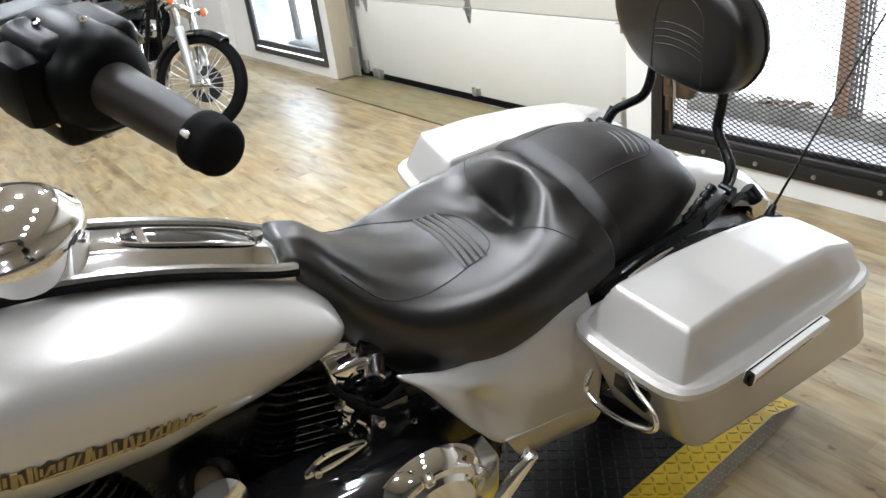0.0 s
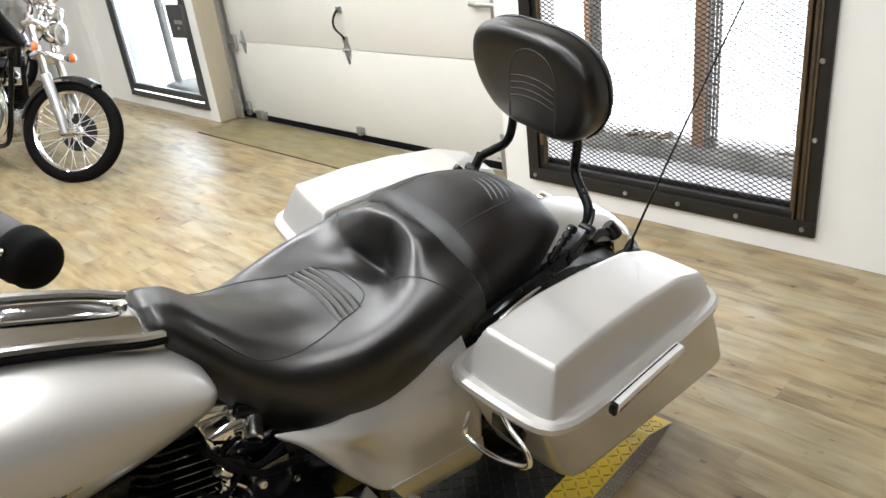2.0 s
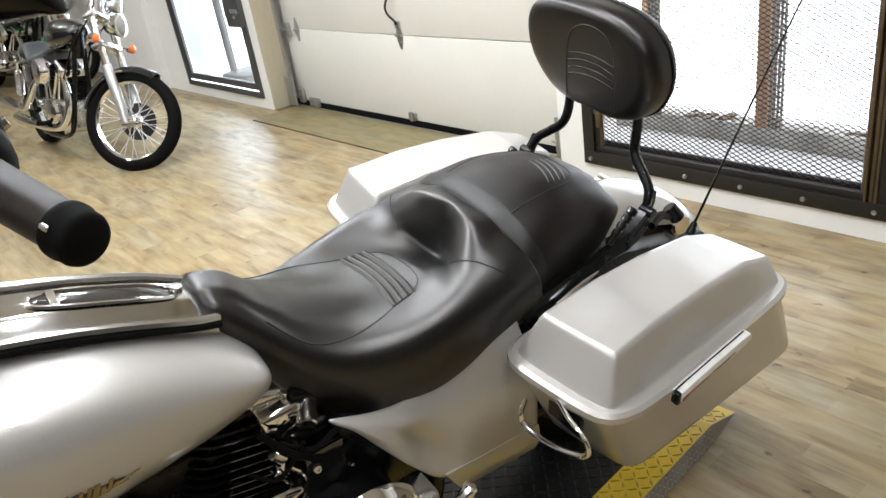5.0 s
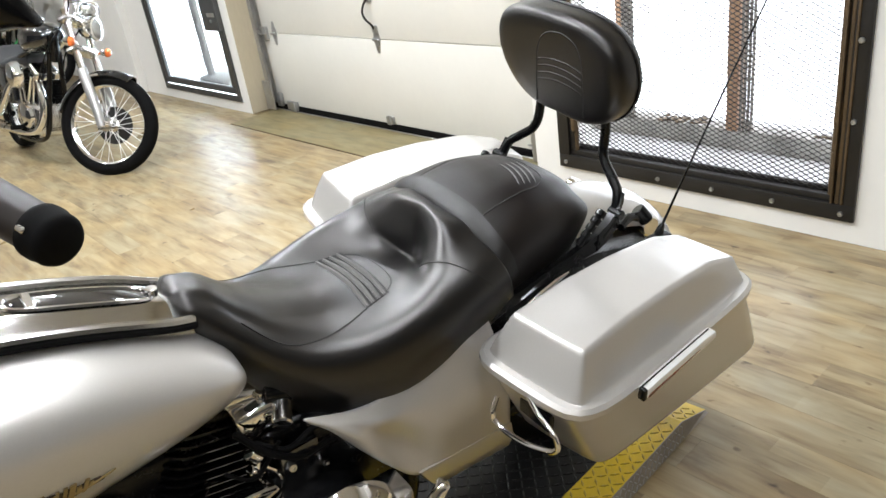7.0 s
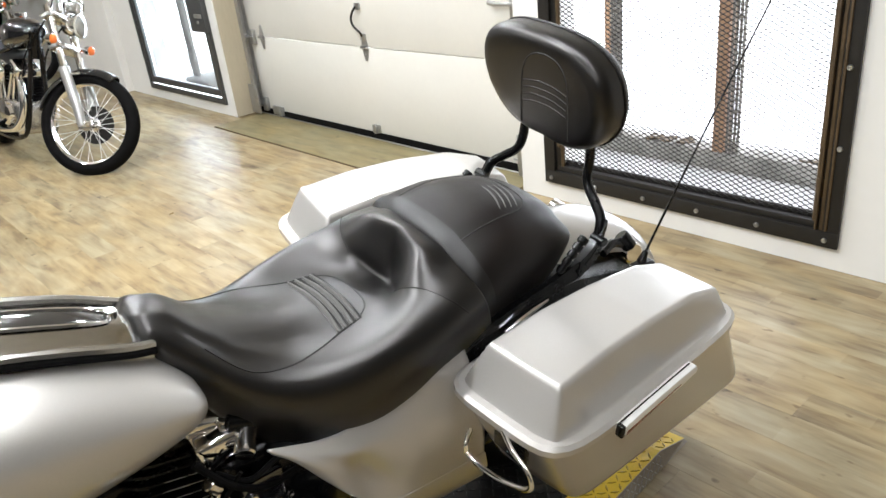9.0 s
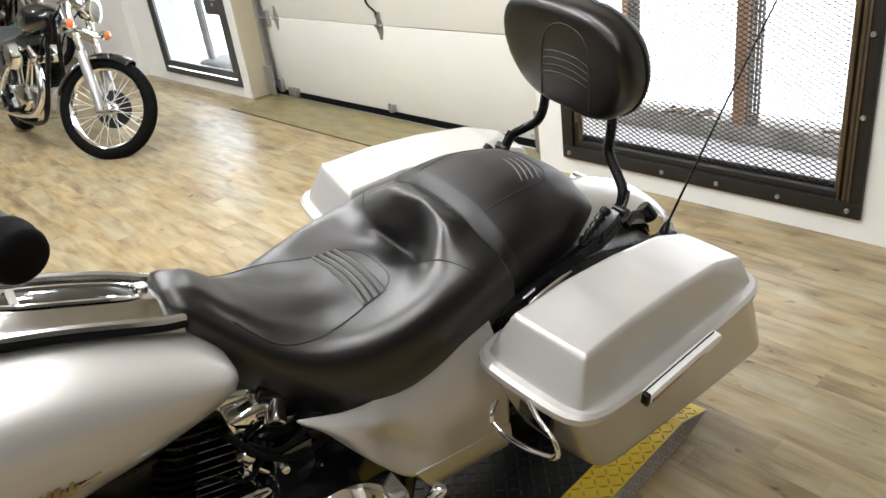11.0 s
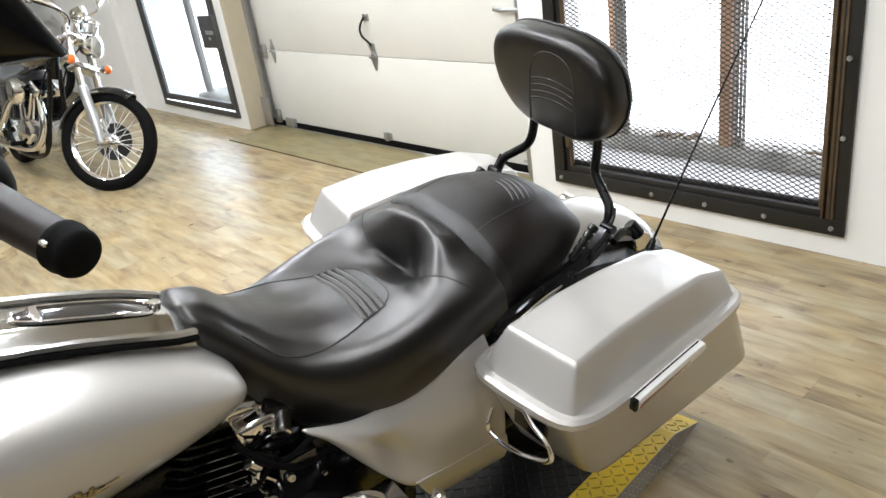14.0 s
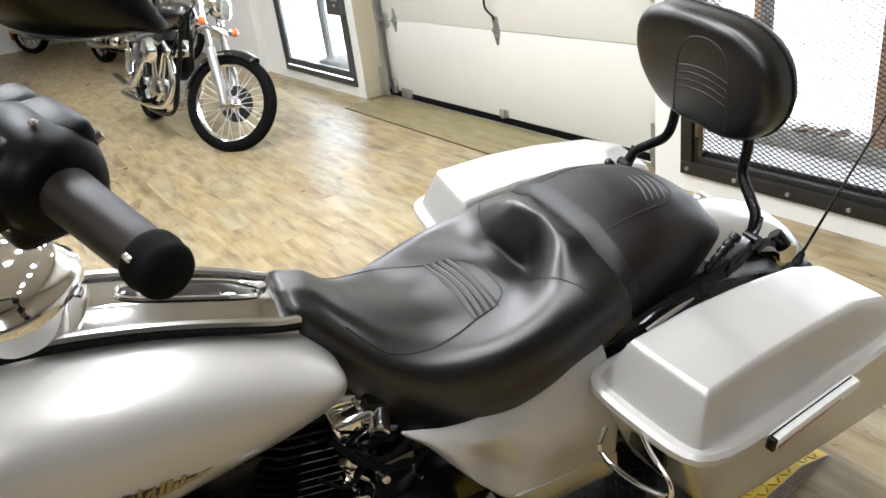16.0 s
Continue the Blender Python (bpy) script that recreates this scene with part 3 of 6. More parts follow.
def on_seat(pts, r, mat_, parent, name, lift=0.0, label="", n=6, smooth=6):
    """A seam or rib laid on a cushion's top along points (x, y)."""
    tree = BVHTree.FromPolygons([v.co for v in parent.data.vertices], [list(p.vertices) for p in parent.data.polygons])
    line = []
    if len(pts[0]) == 3:
        line = [tree.find_nearest(p)[0] for p in smooth_path(pts, smooth)]
        pts = []
    for p in smooth_path([(x, y, 0) for x, y in pts], smooth) if pts else []:
        hit = tree.ray_cast(Vector((p.x, p.y, 2)), Vector((0, 0, -1)))[0]
        if hit:
            line.append((p.x, p.y, hit.z + lift))
    bm = bmesh.new()
    tube(bm, line, r, n, 0)
    return part(name, bm, mat_, parent, label)


for k in range(4):
    x = -0.080 + 0.0140 * k
    w = 0.088 - 0.002 * k
    on_seat([(x - 0.004, w), (x + 0.003, w * 0.5), (x + 0.005, 0), (x + 0.003, -w * 0.5), (x - 0.004, -w)], [0.003, 0.0052, 0.0056, 0.0052, 0.003], RIBLEATHER, driver, "rib", 0.0002, "raised stitched leather rib, its highlight put into grey")
    on_seat([(x + 0.003, w), (x + 0.010, w * 0.5), (x + 0.012, 0), (x + 0.010, -w * 0.5), (x + 0.003, -w)], 0.0016, THREAD, driver, "rib_groove", 0.0)
SEAM = [(-0.330, 0.040), (-0.30, 0.075), (-0.25, 0.112), (-0.19, 0.121), (-0.143, 0.112), (-0.085, 0.091), (-0.040, 0.078), (-0.008, 0.050), (0.002, 0.0)]
SEAM += [(x, -y) for x, y in SEAM[-2::-1]][:7]
on_seat(SEAM, 0.0015, THREAD, driver, "seam", 0.0, n=5)
for s in (-1, 1):
    on_seat([(0.036, s * 0.072, 0.748), (0.046, s * 0.095, 0.757), (0.056, s * 0.118, 0.766), (0.066, s * 0.140, 0.770), (0.085, s * 0.165, 0.757), (0.108, s * 0.185, 0.735)], 0.0014, THREAD, driver, "seam", 0.0, n=5)
for k in range(4):
    x = 0.300 + 0.0145 * k
    on_seat([(x + 0.006, 0.008), (x + 0.002, -0.020), (x - 0.008, -0.048), (x - 0.022, -0.076)], [0.0008, 0.0018, 0.0018, 0.0008], RIBLEATHER, pillion, "rib", 0.0002, "thin raised leather rib, its highlight put into grey")
on_seat([(0.165, -0.098), (0.20, -0.097), (0.26, -0.094), (0.32, -0.084), (0.352, -0.055), (0.362, 0.0), (0.352, 0.055), (0.32, 0.084), (0.26, 0.094), (0.165, 0.098)], 0.0014, THREAD, pillion, "seam", 0.0, n=5)

# strap across the joint of the two cushions
bm = bmesh.new()
cols = []
for x, lift in ((0.1320, -0.003), (0.1330, 0.003), (0.1400, 0.0035), (0.1530, 0.0035), (0.1660, 0.003), (0.1680, -0.002)):
    ring = pillion_ring(x, 60)[4:-4]
    cols.append([p + Vector((0, p.y, p.z - 0.58)).normalized() * lift for p in ring])
loft(bm, cols, closed=False)
strap = part("seat_strap", bm, LEATHER2, bike, "smooth black strap across the seat", angle=60)
bm = bmesh.new()
tube(bm, [p + Vector((-0.003, 0, 0)) for p in pillion_ring(0.1330, 60)[3:-3]], 0.0042, 8, 0)
part("strap_edge", bm, THREAD, strap, "dark folded edge of the strap")

# tank
TX = [-0.324, -0.330, -0.347, -0.382, -0.45, -0.55, -0.65, -0.75, -0.85, -0.93, -0.98]
TW = [0.118, 0.136, 0.150, 0.161, 0.172, 0.186, 0.194, 0.194, 0.180, 0.140, 0.07]
TT = [0.750, 0.764, 0.783, 0.808, 0.845, 0.885, 0.910, 0.925, 0.925, 0.905, 0.86]
TB = [0.722, 0.712, 0.698, 0.682, 0.660, 0.645, 0.632, 0.632, 0.645, 0.68, 0.74]
TN = [-v for v in TX]


def tank_ring(x, n=44):
    w, zt, zb = hermite(-x, TN, TW), hermite(-x, TN, TT), hermite(-x, TN, TB)
    zm, out = zb + 0.58 * (zt - zb), []
    for i in range(n):
        a = 2 * math.pi * i / n
        c, s = math.cos(a), math.sin(a)
        e = 0.85 if s > 0 else 0.7
        out.append((x, w * math.copysign(abs(c) ** 0.8, c), zm + (zt - zm if s > 0 else zm - zb) * math.copysign(abs(s) ** e, s)))
    return out


def tank_y(x, z):
    """Half width of the tank at a height."""
    w, zt, zb = hermite(-x, TN, TW), hermite(-x, TN, TT), hermite(-x, TN, TB)
    zm = zb + 0.58 * (zt - zb)
    k = min(abs(z - zm) / (zt - zm if z > zm else zm - zb), 1)
    s = k ** (1 / (0.85 if z > zm else 0.7))
    return w * math.sqrt(max(1 - s * s, 0)) ** 0.8


bm = bmesh.new()
loft(bm, [tank_ring(x) for x in list(np.linspace(-0.324, -0.38, 14)) + list(np.linspace(-0.39, -0.98, 40))])
tank = part("fuel_tank", bm, SILVER, bike, "silver painted fuel tank", angle=180)

# emblem: a dark flourish with plain slanted gold bars along the tank's side
rng = random.Random(4)


def on_tank(name, ring, s, lo, hi, material, parent, label=""):
    bm = bmesh.new()
    loft(bm, [[(a, s * (tank_y(a, b) + lo), b) for a, b in ring], [(a, s * (tank_y(a, b) + hi), b) for a, b in ring]])
    return part(name, bm, material, parent, label, smooth=False)


for s in (-1, 1):
    upper, lower = [], []
    for k in range(31):
        x = -0.560 - 0.0095 * k
        h = 0.004 + 0.011 * min(k / 8, 1) * (0.60 + 0.55 * math.sin(k * 1.9) ** 2)
        zc = 0.738 + 0.0011 * k
        upper.append((x, zc + h))
        lower.append((x + 0.004, zc - h * 0.9))
    back = []
    for k in range(30):
        back.append(on_tank("emblem_base", [upper[k], upper[k + 1], lower[k + 1], lower[k]], s, -0.002, 0.0015, EMBLEMDARK, tank, "dark base of the tank emblem") if k % 5 == 0 else on_tank("emblem_base", [upper[k], upper[k + 1], lower[k + 1], lower[k]], s, -0.002, 0.0015, EMBLEMDARK, tank))
    x = -0.572
    while x > -0.84:
        w, h, sl = rng.uniform(0.0035, 0.0085), rng.uniform(0.006, 0.0140) * min(1, (-x - 0.51) / 0.10), rng.uniform(0.001, 0.007)
        zc = 0.738 + 0.0011 * (-x - 0.545) / 0.0095 + rng.uniform(-0.0015, 0.0015)
        on_tank("emblem_bar", [(x + sl, zc + h), (x + sl - w, zc + h * 1.05), (x - w - sl * 0.5, zc - h), (x - sl * 0.5, zc - h * 0.95)], s, -0.001, 0.0032, GOLD, tank)
        x -= w + rng.uniform(0.001, 0.006)
    bm = bmesh.new()
    tube(bm, [(x, s * (tank_y(x, z) + 0.001), z) for x, z in ((-0.540, 0.741), (-0.58, 0.738), (-0.66, 0.741), (-0.74, 0.748), (-0.83, 0.758))], [0.0012, 0.0025, 0.0022, 0.0025, 0.0015], 6)
    part("emblem_line", bm, GOLD, tank)

# console
CXs = [-0.368, -0.45, -0.572, -0.65, -0.73, -0.82]
CNs = [-v for v in CXs]
CZs = [0.826, 0.864, 0.908, 0.928, 0.940, 0.945]


def console_z(x):
    return hermite(-x, CNs, CZs)


def console_w(x):
    return 0.070 - 0.012 * max(0, (x + 0.45) / 0.085) ** 2


bm = bmesh.new()
rings = []
for x in np.linspace(-0.366, -0.82, 28):
    z, w = console_z(x), console_w(x)
    rings.append([(x, y * w, z + dz) for y, dz in ((-0.98, -0.03), (-0.98, -0.006), (-0.92, -0.005), (-0.72, 0.0015), (-0.52, 0.008), (-0.44, 0.0115), (-0.34, 0.0135), (0, 0.014), (0.34, 0.0135), (0.44, 0.0115), (0.52, 0.008), (0.72, 0.0015), (0.92, -0.005), (0.98, -0.006), (0.98, -0.03))])
loft(bm, rings)
console = part("tank_console", bm, CONSOLE, bike, "glossy silver tank console", angle=60)
bm = bmesh.new()
for s in (-1, 1):
    tube(bm, [(x, s * (console_w(x) + 0.002), console_z(x) - 0.001) for x in np.linspace(-0.364, -0.82, 16)], 0.0078, 8, 2)
part("console_trim", bm, CHROMEDULL, console, "polished edge of the console")
bm = bmesh.new()
for s in (-1, 1):
    tube(bm, [(x, s * (console_w(x) + 0.0085), console_z(x) - 0.009) for x in np.linspace(-0.364, -0.82, 16)], 0.0050, 8, 2)
part("console_gasket", bm, RUBBER, console, "black rubber strip along the console")
bm = bmesh.new()
rings = []
for t in np.linspace(-1, 1, 24):
    x = -0.492 + 0.088 * t
    w = 0.021 * math.sqrt(max(1 - abs(t) ** 4, 0.02))
    rings.append([(x, y * w - 0.005, console_z(x) + z) for y, z in ((-1, 0.008), (-1, 0.0155), (-0.8, 0.0165), (0.8, 0.0165), (1, 0.0155), (1, 0.008))])
loft(bm, rings)
inset = part("console_insert", bm, BLACKGLOSS, console, "long black insert with chrome frame")
bm = bmesh.new()
loop = []
for k in range(44):
    a = 2 * math.pi * k / 44
    t, y = math.cos(a), math.sin(a)
    x = -0.492 + 0.090 * math.copysign(abs(t) ** 0.6, t)
    loop.append(Vector((x, 0.023 * math.copysign(abs(y) ** 0.6, y) - 0.005, console_z(x) + 0.0150)))
loft_loop(bm, loop, [(0.0035, 0), (0.002, 0.0035), (-0.002, 0.0035), (-0.0035, 0)])
part("insert_frame", bm, CHROME, inset)
bm = bmesh.new()
box(bm, -0.006, 0.006, -0.024, 0.014, 0, 0.004, 0.0015, 1, Matrix.Translation((-0.553, 0, console_z(-0.553) + 0.016)) @ pose(0, 0, 0, 0, 20))
part("insert_bar", bm, CHROME, inset)
bm = bmesh.new()
cyl(bm, (-0.398, 0, console_z(-0.398) + 0.012), (-0.396, 0, console_z(-0.398) + 0.024), 0.009)
part("console_bolt", bm, CHROME, console)
# gauge bowl
bm = bmesh.new()
lathe(bm, [(0.070, -0.075), (0.084, -0.040), (0.090, -0.012), (0.092, 0.0), (0.090, 0.007), (0.084, 0.010), (0.080, 0.022), (0.068, 0.036), (0.050, 0.047), (0.027, 0.054), (0.001, 0.056)], 48, Matrix.Translation((-0.698, 0, 0.972)) @ pose(0, 0, 0, 0, -6))
part("gauge_cover", bm, CHROME, bike, "domed chrome cover on the tank console", angle=50)

# backrest
def pad_point(a, k, t):
    c, s = math.cos(a), math.sin(a)
    z = 0.104 * math.copysign(abs(s) ** (0.74 if s > 0 else 0.56), s)
    wide = 0.166 + 0.50 * min(z + 0.015, 0) - 0.02 * max(z - 0.05, 0)
    y = wide * math.copysign(abs(c) ** (0.70 if s > 0 else 0.60), c)
    return (0.463 + t * 0.044 - 0.10 * (z * k) + 0.16 * (y * k) ** 2, y * k - 0.004 + 0.13 * z * k, 1.009 + z * k - 0.10 * max(0, -y * k) * (1 - s) / 2)


def pad_front(y, z):
    return 0.463 - 0.042 - 0.10 * (z - 1.012) + 0.16 * y * y - 0.0025


bm = bmesh.new()
rings = []
for t in np.linspace(-1, 1, 24):
    f = math.sqrt(max(1 - abs(t) ** 3.4, 0.0))
    rings.append([pad_point(2 * math.pi * i / 56, 0.80 + 0.20 * f, t) for i in range(56)])
for k in (0.6, 0.35, 0.12):
    rings.insert(0, [pad_point(2 * math.pi * i / 56, k, -1.02) for i in range(56)])
    rings.append([pad_point(2 * math.pi * i / 56, k, 1.02) for i in range(56)])
loft(bm, rings)
backrest = part("backrest_pad", bm, LEATHER, bike, "black leather passenger backrest pad", angle=180)
arch = [(0.062, 0.925), (0.061, 0.99), (0.055, 1.04), (0.036, 1.068), (0.0, 1.078), (-0.036, 1.068), (-0.055, 1.04), (-0.061, 0.99), (-0.062, 0.925)]
bm = bmesh.new()
tube(bm, [(pad_front(y - 0.027, z), y - 0.027, z) for y, z in arch], 0.002, 6, 6)
part("seam", bm, THREAD, backrest)
for k in range(4):
    z0 = 1.018 - 0.014 * k
    bm = bmesh.new()
    tube(bm, [(pad_front(y - 0.027, z0 + dz), y - 0.027, z0 + dz) for y, dz in ((0.056, -0.004), (0.028, 0.003), (0, 0.005), (-0.028, 0.003), (-0.056, -0.004))], 0.0022, 6, 5)
    part("rib", bm, DULLLEATHER, backrest, "stitched rib on the backrest")
bm = bmesh.new()
tube(bm, [Vector(pad_point(2 * math.pi * i / 56, 1.003, 0.35)) for i in range(57)], 0.0028, 6, 0)
part("piping", bm, LEATHER2, backrest)

# sissy bar with its side plates
for s in (-1, 1):
    bm = bmesh.new()
    tube(bm, [(0.488, s * 0.088, 0.98), (0.495, s * 0.092, 0.88), (0.487, s * 0.099, 0.828), (0.478, s * 0.135, 0.795), (0.468, s * 0.160, 0.772), (0.448, s * 0.170, 0.728), (0.415, s * 0.172, 0.700)], 0.0100, 12)
    leg = part("sissy_bar_leg", bm, BLACKMETAL, bike, "black bent steel backrest upright")
    bm = bmesh.new()
    rows = []
    for x, z, h in ((0.462, 0.735, 0.020), (0.44, 0.712, 0.024), (0.40, 0.694, 0.020), (0.33, 0.682, 0.014), (0.26, 0.674, 0.012), (0.18, 0.660, 0.012), (0.11, 0.648, 0.010)):
        rows.append([(x, s * 0.165, z - h), (x, s * 0.165, z + h), (x, s * 0.178, z + h), (x, s * 0.178, z - h)])
    loft(bm, rows)
    side = part("side_plate", bm, BLACKMETAL, leg)
    for x, z in ((0.448, 0.716), (0.40, 0.692)):
        bolt(bike, (x, s * 0.178, z), (0, s, 0.3), 0.006, BLACKMETAL)
    bm = bmesh.new()
    cyl(bm, (0.452, s * 0.158, 0.742), (0.452, s * 0.190, 0.742), 0.010)
    part("docking_knob", bm, BLACKMETAL, bike)
    bm = bmesh.new()
    tube(bm, [(0.205, s * 0.186, 0.642), (0.240, s * 0.187, 0.653), (0.275, s * 0.187, 0.662), (0.312, s * 0.186, 0.668)], [0.0045, 0.0062, 0.0058, 0.0025], 8, 6)
    part("fender_strut_cover", bm, CHROME, bike, "curved chrome strip beside the seat")
    # ribbed stud ahead of the upright, and a foot bracket behind it
    bm = bmesh.new()
    a, b = Vector((0.413, s * 0.172, 0.761)), Vector((0.348, s * 0.172, 0.706))
    for k in range(5):
        cyl(bm, a + (b - a) * (0.20 * k), a + (b - a) * (0.20 * k + 0.16), 0.0105 - 0.0006 * k, 10)
    cyl(bm, a, b, 0.0065, 10)
    part("docking_stud", bm, BLACKMETAL, bike, "black ribbed docking stud")
    bm = bmesh.new()
    loft(bm, [[(x, s * (0.158 + w), z - h), (x, s * (0.158 + w), z + h), (x, s * (0.176 + w), z + h), (x, s * (0.176 + w), z - h)] for x, z, h, w in ((0.470, 0.770, 0.010, 0), (0.456, 0.742, 0.014, 0.002), (0.430, 0.712, 0.020, 0.004), (0.400, 0.694, 0.020, 0.004))])
    part("upright_foot", bm, BLACKMETAL, leg, "flat black foot of the upright")

# rear fender, wheels
bm = bmesh.new()
rows = []
for a in np.linspace(radians(118), radians(-6), 30):
    row = []
    for b in np.linspace(-1, 1, 15):
        r = 0.392 - 0.055 * abs(b) ** 2.6
        y = 0.108 * b
        row.append((0.495 + r * math.cos(a), y, 0.300 + r * math.sin(a)))
    rows.append(row)
loft(bm, rows, closed=False)
fender = part("rear_fender", bm, SILVER, bike, "silver rear fender", angle=180)
fender.modifiers.new("thick", "SOLIDIFY").thickness = 0.004


def wheel(name, x, z, r, w, parent):
    m = Matrix.Translation((x, 0, z)) @ pose(0, 0, 0, 90)
    bm = bmesh.new()
    k = [(math.cos(a) * r * 0.17, math.sin(a) * w / 2) for a in np.linspace(-2.2, 2.2, 13)]
    torus(bm, r * 0.83, 0, m, 56, prof=k)
    tyre = part(name, bm, RUBBER, parent, "black rubber tyre")
    bm = bmesh.new()
    torus(bm, r * 0.72, 0, m, 48, prof=[(0.02, -w * 0.36), (0.03, -w * 0.36), (0.012, -w * 0.2), (0.0, 0), (0.012, w * 0.2), (0.03, w * 0.36), (0.02, w * 0.36), (-0.01, 0)])
    part("wheel_rim", bm, CHROMEDULL, tyre)
    bm = bmesh.new()
    lathe(bm, [(0.05, -0.05), (0.055, 0.05)], 20, m)
    part("wheel_hub", bm, CHROMEDULL, tyre)
    for i in range(9):
        a = 2 * math.pi * i / 9
        bm = bmesh.new()
        tube(bm, [m @ Vector((0.04 * math.cos(a), 0.04 * math.sin(a), 0)), m @ Vector((r * 0.72 * math.cos(a), r * 0.72 * math.sin(a), 0))], 0.012, 8, 0)
        part("wheel_spoke", bm, CHROMEDULL, tyre)
    return tyre


wheel("rear_tyre", 0.495, 0.318, 0.320, 0.14, bike)
wheel("front_tyre", -1.12, 0.318, 0.320, 0.13, bike)
bm = bmesh.new()
for s in (-1, 1):
    tube(bm, [(-1.12, s * 0.10, 0.32), (-0.98, s * 0.10, 0.70), (-0.90, s * 0.10, 0.98)], [0.03, 0.03, 0.025], 14, 2)
part("fork", bm, CHROME, bike)
bm = bmesh.new()
rows = []
for a in np.linspace(radians(165), radians(25), 24):
    rows.append([(-1.12 - 0.35 * math.cos(a) * -1, 0.085 * b, 0.318 + (0.352 - 0.05 * abs(b) ** 2.5) * math.sin(a)) for b in np.linspace(-1, 1, 11)])
loft(bm, rows, closed=False)
ff = part("front_fender", bm, SILVER, bike, "silver front fender", angle=180)
ff.modifiers.new("thick", "SOLIDIFY").thickness = 0.004

# tail: lamp bar, bobbin, aerial
for s in (-1, 1):
    bm = bmesh.new()
    cyl(bm, (0.640, s * 0.13, 0.612), (0.655, s * 0.05, 0.600), 0.024)
    part("tail_lamp_housing", bm, CHROME, bike, "chrome rear lamp housing")
bm = bmesh.new()
cyl(bm, (0.615, -0.135, 0.640), (0.600, -0.115, 0.668), 0.016)
tube(bm, [(0.53, -0.13, 0.655), (0.57, -0.12, 0.66), (0.61, -0.125, 0.645)], 0.010, 8)
part("tail_bracket", bm, BLACKMETAL, bike)
bm = bmesh.new()
tube(bm, [(0.590, -0.185, 0.640), (0.600, -0.185, 0.662)], [0.010, 0.006], 10, 0)
tube(bm, [(0.600, -0.185, 0.662), (0.70, -0.190, 0.87), (0.835, -0.195, 1.13), (0.93, -0.20, 1.30)], [0.0030, 0.0022, 0.0018, 0.0012], 6)
part("aerial", bm, BLACKMETAL, bike, "thin black whip aerial")
bm = bmesh.new()
box(bm, 0.555, 0.615, -0.205, -0.175, 0.615, 0.642, 0.006, 2)
part("aerial_mount", bm, BLACKMETAL, bike)
# side covers
for s in (-1, 1):
    bm = bmesh.new()
    up = [(-0.269, 0.660), (-0.235, 0.645), (-0.19, 0.626), (-0.135, 0.616), (-0.075, 0.624), (-0.030, 0.642), (0.015, 0.662), (0.06, 0.670), (0.11, 0.670)]
    lo = [(-0.268, 0.652), (-0.235, 0.620), (-0.195, 0.560), (-0.145, 0.490), (-0.095, 0.428), (-0.03, 0.408), (0.05, 0.402), (0.12, 0.402), (0.14, 0.402)]
    U, W = smooth_path([(x, 0, z) for x, z in up], 4), smooth_path([(x, 0, z) for x, z in lo], 4)
    rows = []
    for a, b in zip(U, W):
        row = []
        for t in np.linspace(0, 1, 24):
            p = a * (1 - t) + b * t
            k = max(0, min(1, (p.x + 0.28) / 0.12))
            g = 0.034 * math.exp(-((p.x + 0.150 - 0.06 * t) / 0.050) ** 2) * math.sin(min(max((t - 0.22) / 0.78, 0), 1) * math.pi) ** 1.3
            row.append((p.x, s * (0.178 + k * 0.052 * math.sin(min(t * 1.5, 1) * math.pi / 2) - 0.014 * k * t * t - g), p.z - 0.012))
        rows.append(row)
    loft(bm, rows, closed=False)
    cover = part("side_cover", bm, SILVER, bike, "silver side cover under the seat", angle=180)
    cover.modifiers.new("thick", "SOLIDIFY").thickness = 0.005
    bm = bmesh.new()
    rows = []
    for t in np.linspace(0, 1, 14):
        x0, z0 = -0.095 + 0.225 * t, 0.424 - 0.02 * t
        rows.append([(x0, s * 0.206, z0 - 0.004), (x0 + 0.012, s * 0.218, z0 - 0.010), (x0 + 0.035 * (1 - 0.4 * t), s * 0.216, z0 - 0.055), (x0 + 0.06 * (1 - 0.6 * t), s * 0.200, z0 - 0.100), (x0 + 0.06 * (1 - 0.6 * t), s * 0.190, z0 - 0.100), (x0, s * 0.196, z0 - 0.004)])
    loft(bm, rows)
    part("lower_side_cover", bm, SILVER, bike, "lower silver panel of the side cover", angle=50)

# saddlebag guards
for s in (-1,):
    bm = bmesh.new()
    pts = [(0.050, s * 0.275, 0.560), (0.032, s * 0.285, 0.545), (0.030, s * 0.294, 0.528), (0.030, s * 0.335, 0.528), (0.030, s * 0.378, 0.540), (0.030, s * 0.425, 0.566), (0.030, s * 0.441, 0.584), (0.030, s * 0.438, 0.600), (0.031, s * 0.424, 0.612), (0.040, s * 0.386, 0.612), (0.060, s * 0.341, 0.606)]
    pts = [(x, y, z + 0.007) for x, y, z in pts]
    tube(bm, pts, [0.0048, 0.005, 0.0054, 0.0054, 0.0054, 0.0054, 0.0050, 0.0042, 0.004, 0.004, 0.004], 12)
    guard = part("bag_guard", bm, CHROME, bike, "chrome tube guard ahead of the saddlebag")
    bm = bmesh.new()
    box(bm, 0.09, 0.10, s * 0.33 - 0.04, s * 0.33 + 0.04, 0.52, 0.60, 0.004, 2)
    part("guard_bracket", bm, BLACKMETAL, guard)

